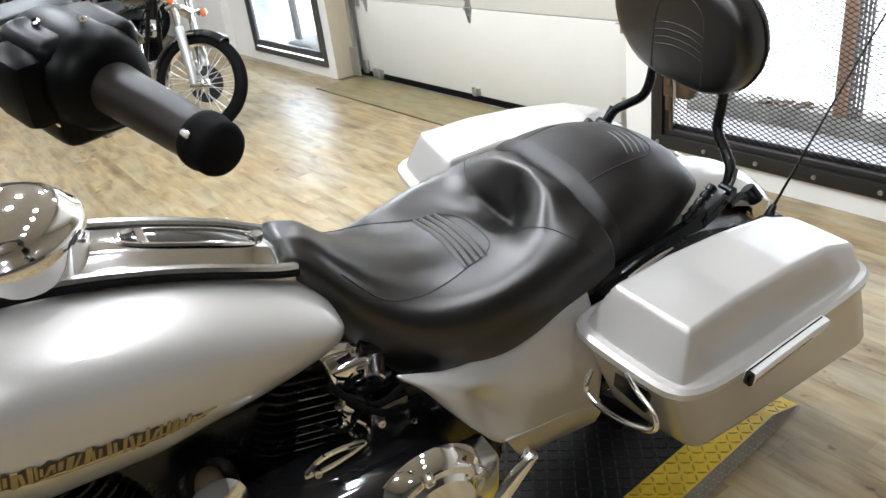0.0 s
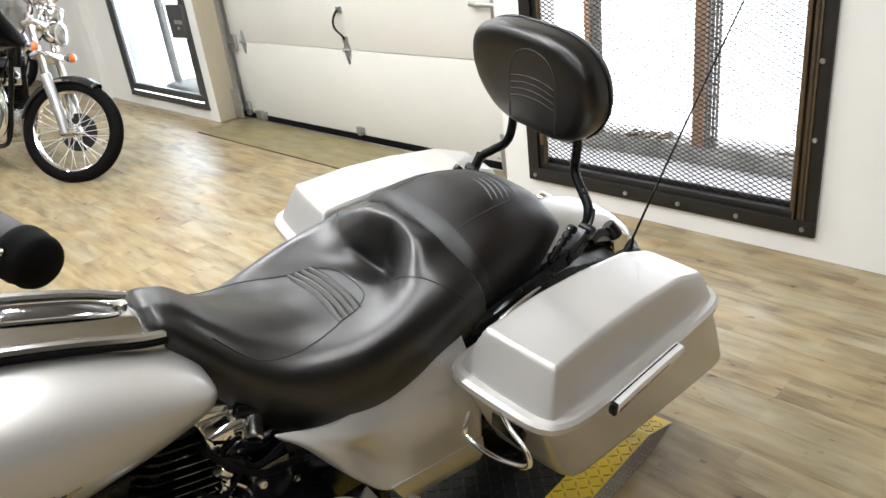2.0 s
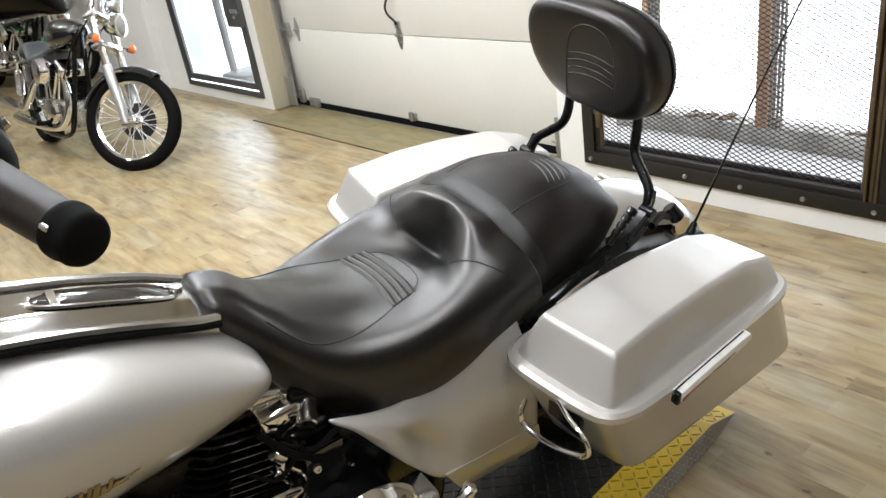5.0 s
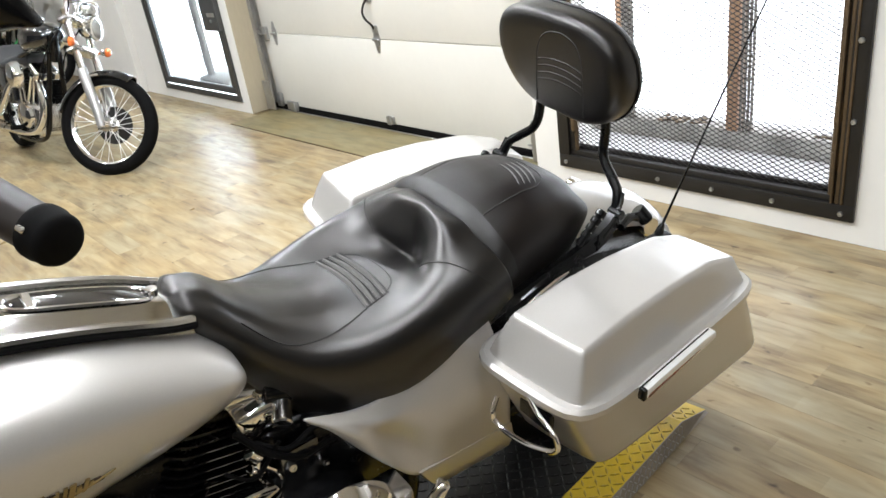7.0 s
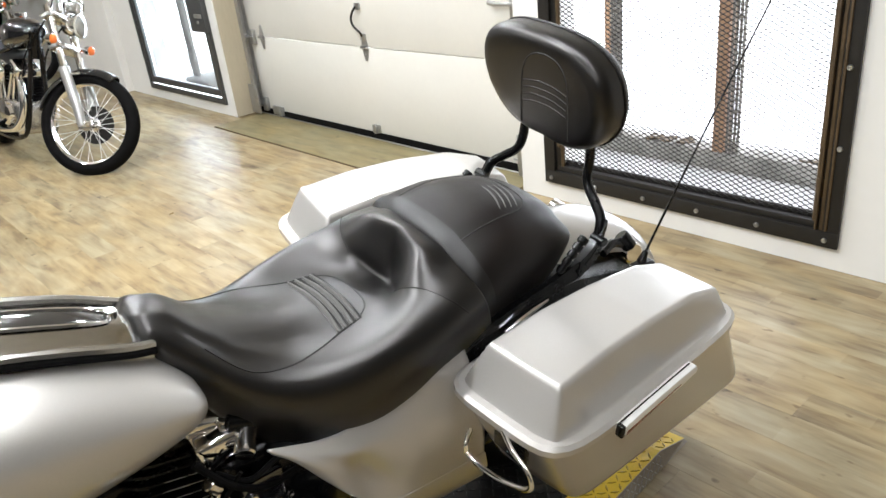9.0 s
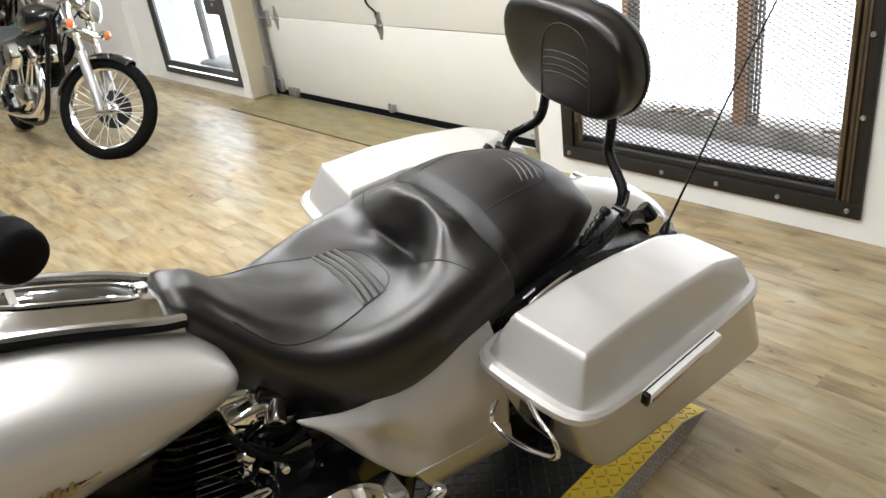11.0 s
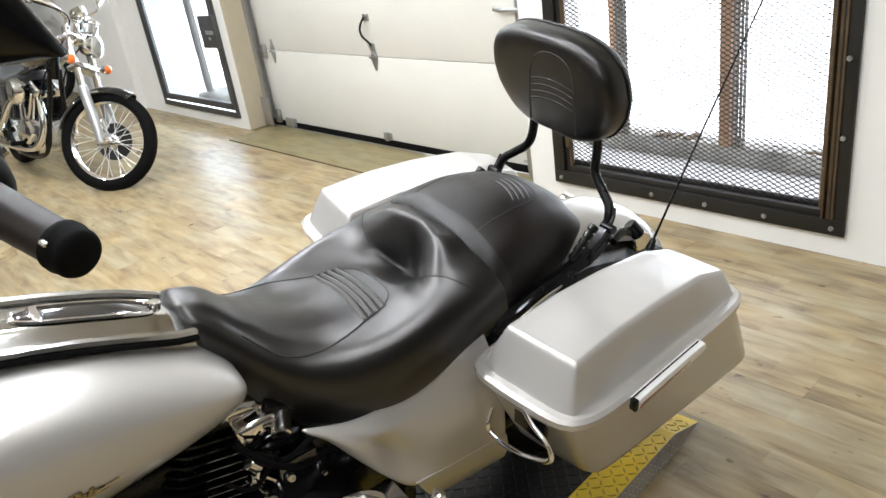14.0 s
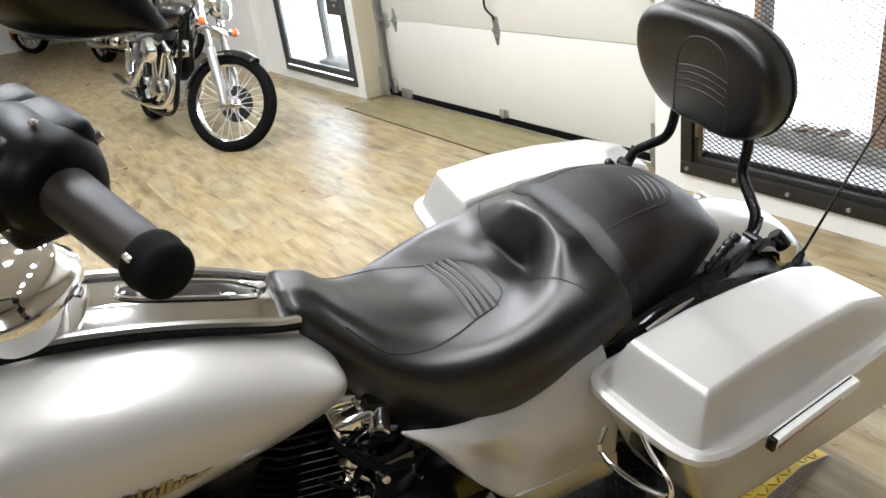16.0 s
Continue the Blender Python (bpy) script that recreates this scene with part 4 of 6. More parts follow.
# engine and running gear
bm = bmesh.new()
box(bm, -0.72, -0.12, -0.10, 0.10, 0.20, 0.42, 0.03, 3)
engine = part("engine", bm, BLACKMETAL, bike, "black V-twin engine with chrome covers")
for nm, b in (("gearbox", (-0.33, -0.05, -0.13, 0.13, 0.30, 0.60)), ("intake_housing", (-0.74, -0.42, -0.085, 0.11, 0.40, 0.63)), ("rear_head", (-0.44, -0.24, -0.085, 0.085, 0.58, 0.68))):
    bm = bmesh.new()
    box(bm, *b, 0.025, 3)
    part(nm, bm, BLACKMETAL, engine)
for x0, lean in ((-0.43, 14), (-0.70, -22)):
    m = Matrix.Translation((x0, 0, 0.36)) @ pose(0, 0, 0, 0, lean)
    bm = bmesh.new()
    box(bm, -0.07, 0.07, -0.07, 0.07, 0.0, 0.30, 0.02, 2, m)
    part("cylinder", bm, BLACKMETAL, engine)
    for k in range(13):
        g = 0.10 + 0.012 * math.sin(k * 0.28)
        bm = bmesh.new()
        box(bm, -g, g, -g, g, 0.075 + 0.0165 * k, 0.080 + 0.0165 * k, 0, 1, m)
        es = [e for e in bm.edges if abs((m.inverted() @ e.verts[0].co).z - (m.inverted() @ e.verts[1].co).z) > 0.004]
        bmesh.ops.bevel(bm, geom=es, offset=0.045, segments=6, profile=0.5, affect="EDGES")
        fin = part("fin", bm, BLACKMETAL, engine)
        if k < 11:
            bm = bmesh.new()
            loop = []
            for j in range(48):
                a = 2 * math.pi * j / 48
                c, s_ = math.cos(a), math.sin(a)
                loop.append(m @ Vector((g * math.copysign(abs(c) ** 0.55, c), g * math.copysign(abs(s_) ** 0.55, s_), 0.0775 + 0.0165 * k)))
            loop.append(loop[0])
            tube(bm, loop, 0.0011, 5, 0)
            part("fin_edge", bm, CHROMEDULL, fin, "bright machined fin edge")
    bm = bmesh.new()
    box(bm, -0.085, 0.085, -0.095, 0.095, 0.292, 0.335, 0.02, 3, m)
    part("rocker_box", bm, CHROME, engine, "chrome rocker box")
    for s in (-1, 1):
        for dx in (-0.05, 0.05):
            bm = bmesh.new()
            cyl(bm, m @ Vector((dx, s * 0.097, 0.300)), m @ Vector((dx, s * 0.097, 0.328)), 0.008)
            part("rocker_bolt", bm, CHROME, engine)
# rear rocker piece, coil and cables behind the cylinder
bm = bmesh.new()
box(bm, -0.36, -0.285, -0.125, -0.04, 0.595, 0.655, 0.012, 3, Matrix.Translation((0, 0, 0.0)))
part("breather_cover", bm, CHROME, engine)
bm = bmesh.new()
cyl(bm, (-0.296, -0.15, 0.628), (-0.270, -0.10, 0.640), 0.017)
cyl(bm, (-0.36, -0.15, 0.612), (-0.345, -0.15, 0.590), 0.012)
cyl(bm, (-0.364, -0.15, 0.572), (-0.345, -0.15, 0.556), 0.010)
part("fuel_fitting", bm, CHROME, engine)
for pts, r, mm in (
        ([(-0.345, -0.15, 0.585), (-0.352, -0.155, 0.555), (-0.340, -0.155, 0.520)], 0.0045, CHROME),
        ([(-0.337, -0.15, 0.562), (-0.318, -0.155, 0.535), (-0.318, -0.15, 0.500)], 0.0045, CHROME),
        ([(-0.37, -0.14, 0.650), (-0.33, -0.165, 0.600), (-0.28, -0.165, 0.560), (-0.22, -0.16, 0.555)], 0.006, RUBBER),
        ([(-0.34, -0.13, 0.600), (-0.30, -0.16, 0.585), (-0.25, -0.16, 0.600), (-0.20, -0.15, 0.590)], 0.005, RUBBER),
        ([(-0.400, -0.14, 0.580), (-0.36, -0.16, 0.560), (-0.31, -0.16, 0.610)], 0.0035, RUBBER),
        ([(-0.436, -0.165, 0.512), (-0.41, -0.168, 0.532), (-0.375, -0.168, 0.534), (-0.335, -0.165, 0.522)], 0.0055, CHROME),
        ([(-0.440, -0.165, 0.504), (-0.40, -0.170, 0.507), (-0.36, -0.168, 0.512), (-0.330, -0.165, 0.518)], 0.0050, CHROME),
        ([(-0.470, -0.18, 0.462), (-0.44, -0.185, 0.463), (-0.405, -0.185, 0.466)], 0.0055, CHROME)):
    bm = bmesh.new()
    tube(bm, pts, r, 8)
    part("cable" if mm is RUBBER else "pushrod_tube", bm, mm, engine)
for p in ((-0.24, -0.165, 0.515), (-0.30, -0.165, 0.545), (-0.42, -0.17, 0.505), (-0.332, -0.17, 0.500)):
    bolt(engine, p, (0, -1, 0.4), 0.008)
bm = bmesh.new()
box(bm, -0.315, -0.245, -0.165, -0.145, 0.49, 0.58, 0.006, 2)
part("electrics_box", bm, BLACKGLOSS, engine)
# primary cover with its round clutch cover
bm = bmesh.new()
rows = []
for y, g in ((-0.12, 0.0), (-0.22, 0.0), (-0.245, -0.008), (-0.255, -0.022)):
    ring = []
    for k in range(40):
        a = 2 * math.pi * k / 40
        c, s_ = math.cos(a), math.sin(a)
        ring.append((-0.42 + (0.26 + g) * math.copysign(abs(c) ** 0.7, c), y, 0.365 + (0.135 + g) * math.copysign(abs(s_) ** 0.85, s_)))
    rows.append(ring)
loft(bm, rows)
primary = part("primary_cover", bm, BLACKGLOSS, engine, "black primary cover")
bm = bmesh.new()
m = Matrix.Translation((-0.262, -0.250, 0.415)) @ pose(0, 0, 0, 90)
lathe(bm, [(0.001, 0.034), (0.070, 0.034), (0.078, 0.026), (0.092, 0.026), (0.105, 0.014), (0.110, -0.01)], 40, m)
part("clutch_cover", bm, CHROME, primary, "round chrome clutch cover with bolts")
for k in range(5):
    a = 2 * math.pi * k / 5 + 0.5
    bolt(primary, m @ Vector((0.092 * math.cos(a), 0.092 * math.sin(a), 0.026)), (0, -1, 0), 0.012)
bm = bmesh.new()
lathe(bm, [(0.001, 0.055), (0.03, 0.05), (0.055, 0.035), (0.060, 0.0), (0.058, -0.03)], 28, Matrix.Translation((-0.575, -0.15, 0.545)) @ Matrix.Scale(0.8, 4) @ pose(0, 0, 0, 80))
part("horn_cover", bm, CHROME, engine, "rounded chrome horn cover")
# footboard arm
bm = bmesh.new()
rows = []
for t in np.linspace(0, 1, 12):
    x, z = -0.175 + 0.085 * t, 0.360 + 0.112 * t
    w = 0.018 * math.sin(math.pi * (0.15 + 0.75 * t)) + 0.004
    rows.append([(x - w, -0.30, z + w * 0.6), (x, -0.316, z + w * 0.3), (x + w, -0.30, z - w * 0.6), (x, -0.284, z)])
loft(bm, rows)
part("footboard", bm, CHROME, bike, "chrome passenger footboard folded up", angle=180)
bm = bmesh.new()
box(bm, -0.20, -0.13, -0.27, -0.20, 0.34, 0.46, 0.012, 2)
part("footboard_bracket", bm, CHROMEDULL, bike)
# swing arm, exhaust, frame
bm = bmesh.new()
for s in (-1, 1):
    tube(bm, [(-0.05, s * 0.11, 0.32), (0.25, s * 0.12, 0.31), (0.495, s * 0.12, 0.318)], 0.025, 10)
    tube(bm, [(-0.30, s * 0.10, 0.66), (-0.10, s * 0.12, 0.60), (0.15, s * 0.13, 0.60), (0.36, s * 0.13, 0.64)], 0.018, 10)
    tube(bm, [(-0.95, s * 0.06, 0.85), (-0.88, s * 0.10, 0.45), (-0.78, s * 0.14, 0.17), (-0.40, s * 0.15, 0.15), (-0.08, s * 0.14, 0.22), (-0.06, s * 0.12, 0.58)], 0.018, 10)
part("frame", bm, BLACKMETAL, bike)
for s in (1,):
    bm = bmesh.new()
    tube(bm, [(-0.10, s * 0.20, 0.23), (0.05, s * 0.235, 0.235), (0.30, s * 0.245, 0.245), (0.72, s * 0.25, 0.26)], [0.022, 0.042, 0.045, 0.042], 18)
    part("muffler", bm, CHROME, bike)
bm = bmesh.new()
box(bm, -0.26, 0.06, -0.155, 0.155, 0.33, 0.60, 0.02, 2)
part("battery_box", bm, BLACKMETAL, bike)
bm = bmesh.new()
rows = []
for x in np.linspace(0.02, 0.60, 14):
    z = 0.655 - 0.25 * max(0, x - 0.42) ** 1.0
    rows.append([(x, y, z + dz) for y, dz in ((-0.172, -0.16), (-0.176, -0.03), (-0.160, -0.004), (0, 0.0), (0.160, -0.004), (0.176, -0.03), (0.172, -0.16))])
loft(bm, rows)
part("inner_fender", bm, BLACKMETAL, bike, "black inner fender beside the seat")
bm = bmesh.new()
tube(bm, [(-0.55, -0.15, 0.20), (-0.60, -0.26, 0.10), (-0.63, -0.345, 0.075)], 0.011, 8)
box(bm, -0.665, -0.595, -0.375, -0.315, 0.069, 0.081, 0.003)
part("side_stand", bm, CHROMEDULL, bike)

# handlebar
bm = bmesh.new()
tube(bm, [(-0.585, -0.470, 1.304), (-0.62, -0.375, 1.316), (-0.70, -0.25, 1.26), (-0.80, -0.14, 1.14), (-0.82, 0, 1.11), (-0.86, 0.14, 1.14), (-0.90, 0.25, 1.26), (-0.88, 0.36, 1.31), (-0.86, 0.58, 1.29)], 0.0127, 12)
part("handlebar", bm, BLACKMETAL, bike, "black handlebar turned to its stop")
g0, g1 = Vector((-0.590, -0.452, 1.3065)), Vector((-0.547, -0.570, 1.2915))
for a, b in ((g0, g1), (Vector((-0.868, 0.45, 1.303)), Vector((-0.86, 0.59, 1.289)))):
    m = between(a, b)
    L = (b - a).length
    bm = bmesh.new()
    lathe(bm, [(0.0150, 0), (0.0168, 0.003), (0.0170, 0.010), (0.0160, 0.04), (0.0152, 0.08), (0.0148, L - 0.018)], 28, m)
    grip = part("grip", bm, GRIPMAT, bike, "dark brown-black rubber handlebar grip")
    bm = bmesh.new()
    lathe(bm, [(0.0148, L - 0.019), (0.0170, L - 0.017), (0.0172, L - 0.012), (0.0160, L - 0.010), (0.0162, L - 0.003), (0.0150, L), (0.012, L + 0.002), (0.001, L + 0.003)], 28, m)
    part("end_cap", bm, RUBBER, grip, "black ribbed end cap")
    for k in (-1, 1):
        bm = bmesh.new()
        box(bm, 0.0156, 0.0184, -0.002, 0.002, L - 0.016, L - 0.009, 0.001, 1, m @ pose(0, 0, 0, 0, 0, 40 + 100 * k))
        part("cap_mark", bm, CHROMEDULL, grip)
# switches, lever perch and mirror
m = between(g0 + Vector((-0.018, 0.048, 0.005)), g0 + (g1 - g0) * 0.22)
bm = bmesh.new()
lathe(bm, [(0.018, 0.0), (0.030, 0.006), (0.033, 0.02), (0.033, 0.062), (0.028, 0.074), (0.019, 0.080)], 24, m, 1.0, 1.0)
box(bm, -0.030, 0.034, -0.040, 0.030, 0.008, 0.064, 0.010, 3, m)
box(bm, -0.046, -0.020, -0.022, 0.022, 0.016, 0.060, 0.008, 2, m)
switch = part("switch_housing", bm, SWITCHBLACK, bike, "black handlebar switch housing")
for dx, dy, dz in ((0.034, 0.010, 0.050), (0.034, -0.012, 0.030), (0.030, 0.018, 0.018), (0.005, -0.040, 0.045), (-0.012, -0.040, 0.025)):
    bm = bmesh.new()
    p = m @ Vector((dx, dy, dz))
    q = m @ Vector((dx * 1.16, dy * 1.2, dz))
    cyl(bm, p, q, 0.0045, 8)
    part("switch_button", bm, CHROMEDULL, switch)
# chrome studs added round the housing to give its small glints
for k, (a, dz) in enumerate(((2.4, 0.012), (2.9, 0.050), (3.3, 0.030), (3.8, 0.056), (4.3, 0.020), (4.7, 0.046), (2.0, 0.034), (1.5, 0.055), (5.2, 0.030))):
    p, q = Vector((0.0335 * math.cos(a), 0.0335 * math.sin(a), dz)), Vector((0.0370 * math.cos(a), 0.0370 * math.sin(a), dz))
    bm = bmesh.new()
    cyl(bm, m @ p, m @ q, 0.0028, 8, 0.4)
    part("housing_glint", bm, CHROME, switch, "tiny chrome stud added as a glint")
bm = bmesh.new()
box(bm, -0.034, 0.034, -0.024, 0.024, -0.035, 0.004, 0.010, 3, m)
part("lever_perch", bm, SWITCHBLACK, bike)
tip = Vector((-0.512, -0.532, 1.398))
left, up = Vector((-0.71, 0.69, 0.10)).normalized(), Vector((0.02, -0.12, 0.99)).normalized()
fwd = left.cross(up).normalized()
bm = bmesh.new()
rings = []
for t in np.linspace(0.0, 1, 22):
    u = 0.004 + 0.190 * t
    h = 0.060 * math.sin(math.pi * min(t * 0.92 + 0.01, 1)) ** 1.1
    d = 0.026 * math.sin(math.pi * min(t * 0.9 + 0.03, 1)) ** 0.8
    c = tip + left * u + up * (0.058 * math.sin(t * math.pi / 2) + 0.016 * t)
    rings.append([c + up * h * math.cos(a) + fwd * d * math.sin(a) for a in (2 * math.pi * k / 20 for k in range(20))])
loft(bm, rings)
mirror = part("mirror", bm, BLACKMETAL, bike, "black teardrop mirror housing", angle=180)
bm = bmesh.new()
c = tip + left * 0.11 + up * 0.03
tube(bm, [m @ Vector((0.0, 0.04, -0.02)), (m @ Vector((0, 0.04, -0.02)) + c) / 2 + Vector((-0.03, 0.02, 0.0)), c], 0.007, 8)
part("mirror_stalk", bm, BLACKMETAL, mirror)

# ---- garage door ----
door = thing("garage_door", "cream sectional overhead garage door, closed", "garage door")
Z = [0.05, 0.592, 1.14, 1.69, 2.30]
for a, b in zip(Z, Z[1:]):
    bm = bmesh.new()
    box(bm, 2.925, 2.965, 2.42, 5.34, a + 0.002, b - 0.002, 0.004, 2)
    part("door_section", bm, DOORPAINT, door)
bm = bmesh.new()
box(bm, 2.918, 2.962, 2.42, 5.345, 0.004, 0.052, 0.006, 2)
part("bottom_seal", bm, RUBBER, door, "black rubber seal under the door")
bm = bmesh.new()
box(bm, 2.912, 2.926, 2.42, 5.345, 0.002, 0.012, 0.002, 1)
part("threshold_strip", bm, GALV, door)


def hinge(y, z, s=1.0, name="hinge"):
    bm = bmesh.new()
    for sg in (-1, 1):
        ring = [(0, -0.034), (0, 0.034), (0.085 * s, 0.010), (0.085 * s, -0.010)]
        loft(bm, [[(x, y + w, z + sg * h) for h, w in ring] for x in (2.925, 2.921)])
    cyl(bm, (2.914, y - 0.032, z), (2.914, y + 0.032, z), 0.009, 10)
    part(name, bm, GALV, door, "galvanised door hinge")
    for sg in (-1, 1):
        bolt(door, (2.921, y, z + sg * 0.045), (-1, 0, 0), 0.006, GALV)


for y in (5.05, 3.806, 2.52):
    hinge(y, 0.592)
    hinge(y, 1.14)
for y0, y1, z0, z1 in ((4.93, 5.07, 0.02, 0.085), (3.76, 3.83, 0.055, 0.105), (2.48, 2.56, 0.02, 0.09)):
    bm = bmesh.new()
    box(bm, 2.905, 2.925, y0, y1, z0, z1, 0.004, 2)
    box(bm, 2.890, 2.906, y0 + 0.01, y0 + 0.04, z0, z1 + 0.01, 0.003, 1)
    part("bottom_bracket", bm, GALV, door)
bm = bmesh.new()
tube(bm, [(2.915, 3.812, 0.66), (2.895, 3.800, 0.685), (2.890, 3.848, 0.72), (2.888, 3.862, 0.76), (2.890, 3.845, 0.80), (2.905, 3.826, 0.835)], 0.007, 8)
part("pull_handle", bm, STEEL, door, "bent dark steel pull handle")
bm = bmesh.new()
box(bm, 2.912, 2.926, 3.80, 3.85, 0.815, 0.855, 0.004, 2)
box(bm, 2.912, 2.926, 3.785, 3.83, 0.635, 0.675, 0.004, 2)
part("handle_plate", bm, GALV, door)
bm = bmesh.new()
box(bm, 2.905, 2.925, 2.51, 2.57, 0.80, 0.93, 0.004, 2)
cyl(bm, (2.895, 2.50, 0.872), (2.895, 2.665, 0.872), 0.010)
cyl(bm, (2.895, 2.655, 0.872), (2.895, 2.70, 0.880), 0.013)
part("slide_lock", bm, GALV, door, "galvanised slide lock")

rail = thing("door_track", "galvanised vertical door track with rollers and brackets", "door track")
for y, s in ((5.235, 1), (2.47, -1)):
    bm = bmesh.new()
    for dx, w in ((0, 0.004), (0.045, 0.004)):
        box(bm, 2.868 + dx, 2.868 + dx + w, y - 0.022, y + 0.022, 0.06, 2.3, 0.001, 1)
    box(bm, 2.868, 2.917, y + s * 0.022 - 0.002, y + s * 0.022 + 0.002, 0.06, 2.3, 0.001, 1)
    part("rail", bm, GALV, rail)
    for z in (0.09, 0.592, 1.14):
        bm = bmesh.new()
        cyl(bm, (2.893, y - 0.018, z), (2.893, y + 0.010, z), 0.022)
        cyl(bm, (2.893, y - s * 0.12, z), (2.893, y, z), 0.006)
        part("roller", bm, GALV, rail)
        bm = bmesh.new()
        box(bm, 2.895, 2.924, y - s * 0.07 - 0.03, y - s * 0.07 + 0.03, z - 0.05, z + 0.05, 0.004, 2)
        part("roller_bracket", bm, GALV, rail)
    bm = bmesh.new()
    box(bm, 2.855, 2.868, y - 0.06, y + 0.06, 0.02, 0.24, 0.004, 2)
    part("foot_bracket", bm, GALV, rail)

# strip of wood in front of the door
tagged(part("threshold_board", boxes((2.505, 2.912, 2.43, 5.25, -0.006, 0.007), bev=0.002), THRESH, smooth=False), "wooden threshold board in front of the garage door", "threshold board")
board = bpy.data.objects["threshold_board"]
# dark strips along the board's front and end
part("edge_strip", boxes((2.497, 2.505, 2.43, 5.25, -0.006, 0.005), bev=0.001), RUST, board, "dark edge strip")
part("edge_strip", boxes((2.497, 2.912, 5.25, 5.257, -0.006, 0.005), bev=0.001), RUST, board)

# ---- barred window ----
def expanded_mesh(x, y0, y1, z0, z1, dy, dz, w, parent, label):
    """Expanded metal: zigzag strands that meet at flat knuckles; one sheet."""
    me_v, me_f = [], []

    def quad(p, q, thick):
        d = Vector(q) - Vector(p)
        n = Vector((0, -d.z, d.y)).normalized() * thick / 2
        o = Vector((0.0035, 0, 0))
        k = len(me_v)
        for a in (Vector(p), Vector(q)):
            for sgn, oo in ((1, -1), (-1, -1), (-1, 1), (1, 1)):
                me_v.append(tuple(a + n * sgn + o * oo * 0.5))
        for i in range(4):
            j = (i + 1) % 4
            me_f.append((k + i, k + j, k + 4 + j, k + 4 + i))

    nz, ny = int((z1 - z0) / dz), int((y1 - y0) / dy)
    for r in range(nz + 1):
        z = z0 + r * dz
        for c in range(ny):
            for ya, za, yb, zb in ((0.06, 0, 0.5 - 0.06, dz / 2), (0.5 + 0.06, dz / 2, 0.94, 0)):
                a, b = y0 + (c + ya) * dy, y0 + (c + yb) * dy
                for sg in (1, -1):
                    if z0 <= z + sg * za <= z1 and z0 <= z + sg * zb <= z1 + dz / 2:
                        quad((x, a, z + sg * za), (x, b, z + sg * zb), w)
            if z + dz / 2 <= z1:
                quad((x, y0 + (c + 0.5 - 0.075) * dy, z + dz / 2), (x, y0 + (c + 0.5 + 0.075) * dy, z + dz / 2), w * 1.9)
            quad((x, y0 + (c - 0.075) * dy, z), (x, y0 + (c + 0.075) * dy, z), w * 1.9)
    me = bpy.data.meshes.new("expanded_mesh")
    me.from_pydata(me_v, [], me_f)
    me.materials.append(MESHSTEEL)
    ob = new("expanded_mesh", me)
    ob.parent = parent
    return tagged(ob, label, kind="stuff")


def frame_bm(x0, x1, y0, y1, z0, z1, w, bev=0.003):
    bm = bmesh.new()
    box(bm, x0, x1, y0, y1, z0, z0 + w, bev)
    box(bm, x0, x1, y0, y1, z1 - w, z1, bev)
    box(bm, x0, x1, y0, y0 + w, z0 + w, z1 - w, bev)
    box(bm, x0, x1, y1 - w, y1, z0 + w, z1 - w, bev)
    return bm


grille = thing("window_grille", "dark steel window frame with rusty expanded metal mesh", "window grille")
part("outer_frame", frame_bm(2.728, 2.744, WIN[0], WIN[1], WIN[2], WIN[3], 0.062), STEEL, grille, "flat dark steel frame bolted to the wall")
part("inner_frame", frame_bm(2.742, 2.772, WIN[0] + 0.058, WIN[1] - 0.058, WIN[2] + 0.058, WIN[3] - 0.058, 0.030), STEEL, grille, "dark steel angle")
part("sill_bar", boxes((2.782, 2.794, WIN[0] + 0.07, WIN[1] - 0.07, WIN[2] + 0.06, WIN[2] + 0.106), bev=0.003), STEEL, grille, "dark steel bar behind the foot of the mesh")
for dy, w, x0 in ((0.040, 0.009, 2.722), (0.056, 0.012, 2.726), (0.076, 0.008, 2.720)):
    part("hinge_strip", boxes((x0, 2.742, WIN[0] + dy, WIN[0] + dy + w, WIN[2] + 0.064, WIN[3] - 0.07), bev=0.002), RUST, grille, "rusty upright hinge strip")
for y in (WIN[0] + 0.094, WIN[1] - 0.094):
    bm = bmesh.new()
    cyl(bm, (2.752, y, WIN[2] + 0.07), (2.752, y, WIN[3] - 0.07), 0.010, 10)
    part("hinge_rod", bm, RUST, grille)
for z in (0.27, 0.45, 0.95, 1.4):
    for y in (WIN[0] + 0.086, WIN[1] - 0.086):
        bm = bmesh.new()
        cyl(bm, (2.746, y, z), (2.746, y, z + 0.07), 0.016, 10)
        part("hinge_knuckle", bm, RUST, grille)
expanded_mesh(2.775, WIN[0] + 0.07, WIN[1] - 0.07, WIN[2] + 0.07, WIN[3] - 0.07, 0.0360, 0.0190, 0.0026, grille, "diamond mesh of expanded steel")
for y in np.linspace(WIN[0] + 0.045, WIN[1] - 0.04, 6):
    bolt(grille, (2.728, y, WIN[2] + 0.028), (-1, 0, 0), 0.010, GALV)
for z in (0.46, 0.735, 1.05, 1.35):
    for y in (WIN[0] + 0.03, WIN[1] - 0.03):
        bolt(grille, (2.728, y, z), (-1, 0, 0), 0.010, GALV)
bm = bmesh.new()
box(bm, 2.735, 2.80, WIN[1] - 0.20, WIN[1] - 0.05, 0.33, 0.48, 0.006, 2)
cyl(bm, (2.72, WIN[1] - 0.10, 0.40), (2.735, WIN[1] - 0.10, 0.40), 0.014)
part("lock_box", bm, RUST, grille, "rusty lock box on the grille")
bm = bmesh.new()
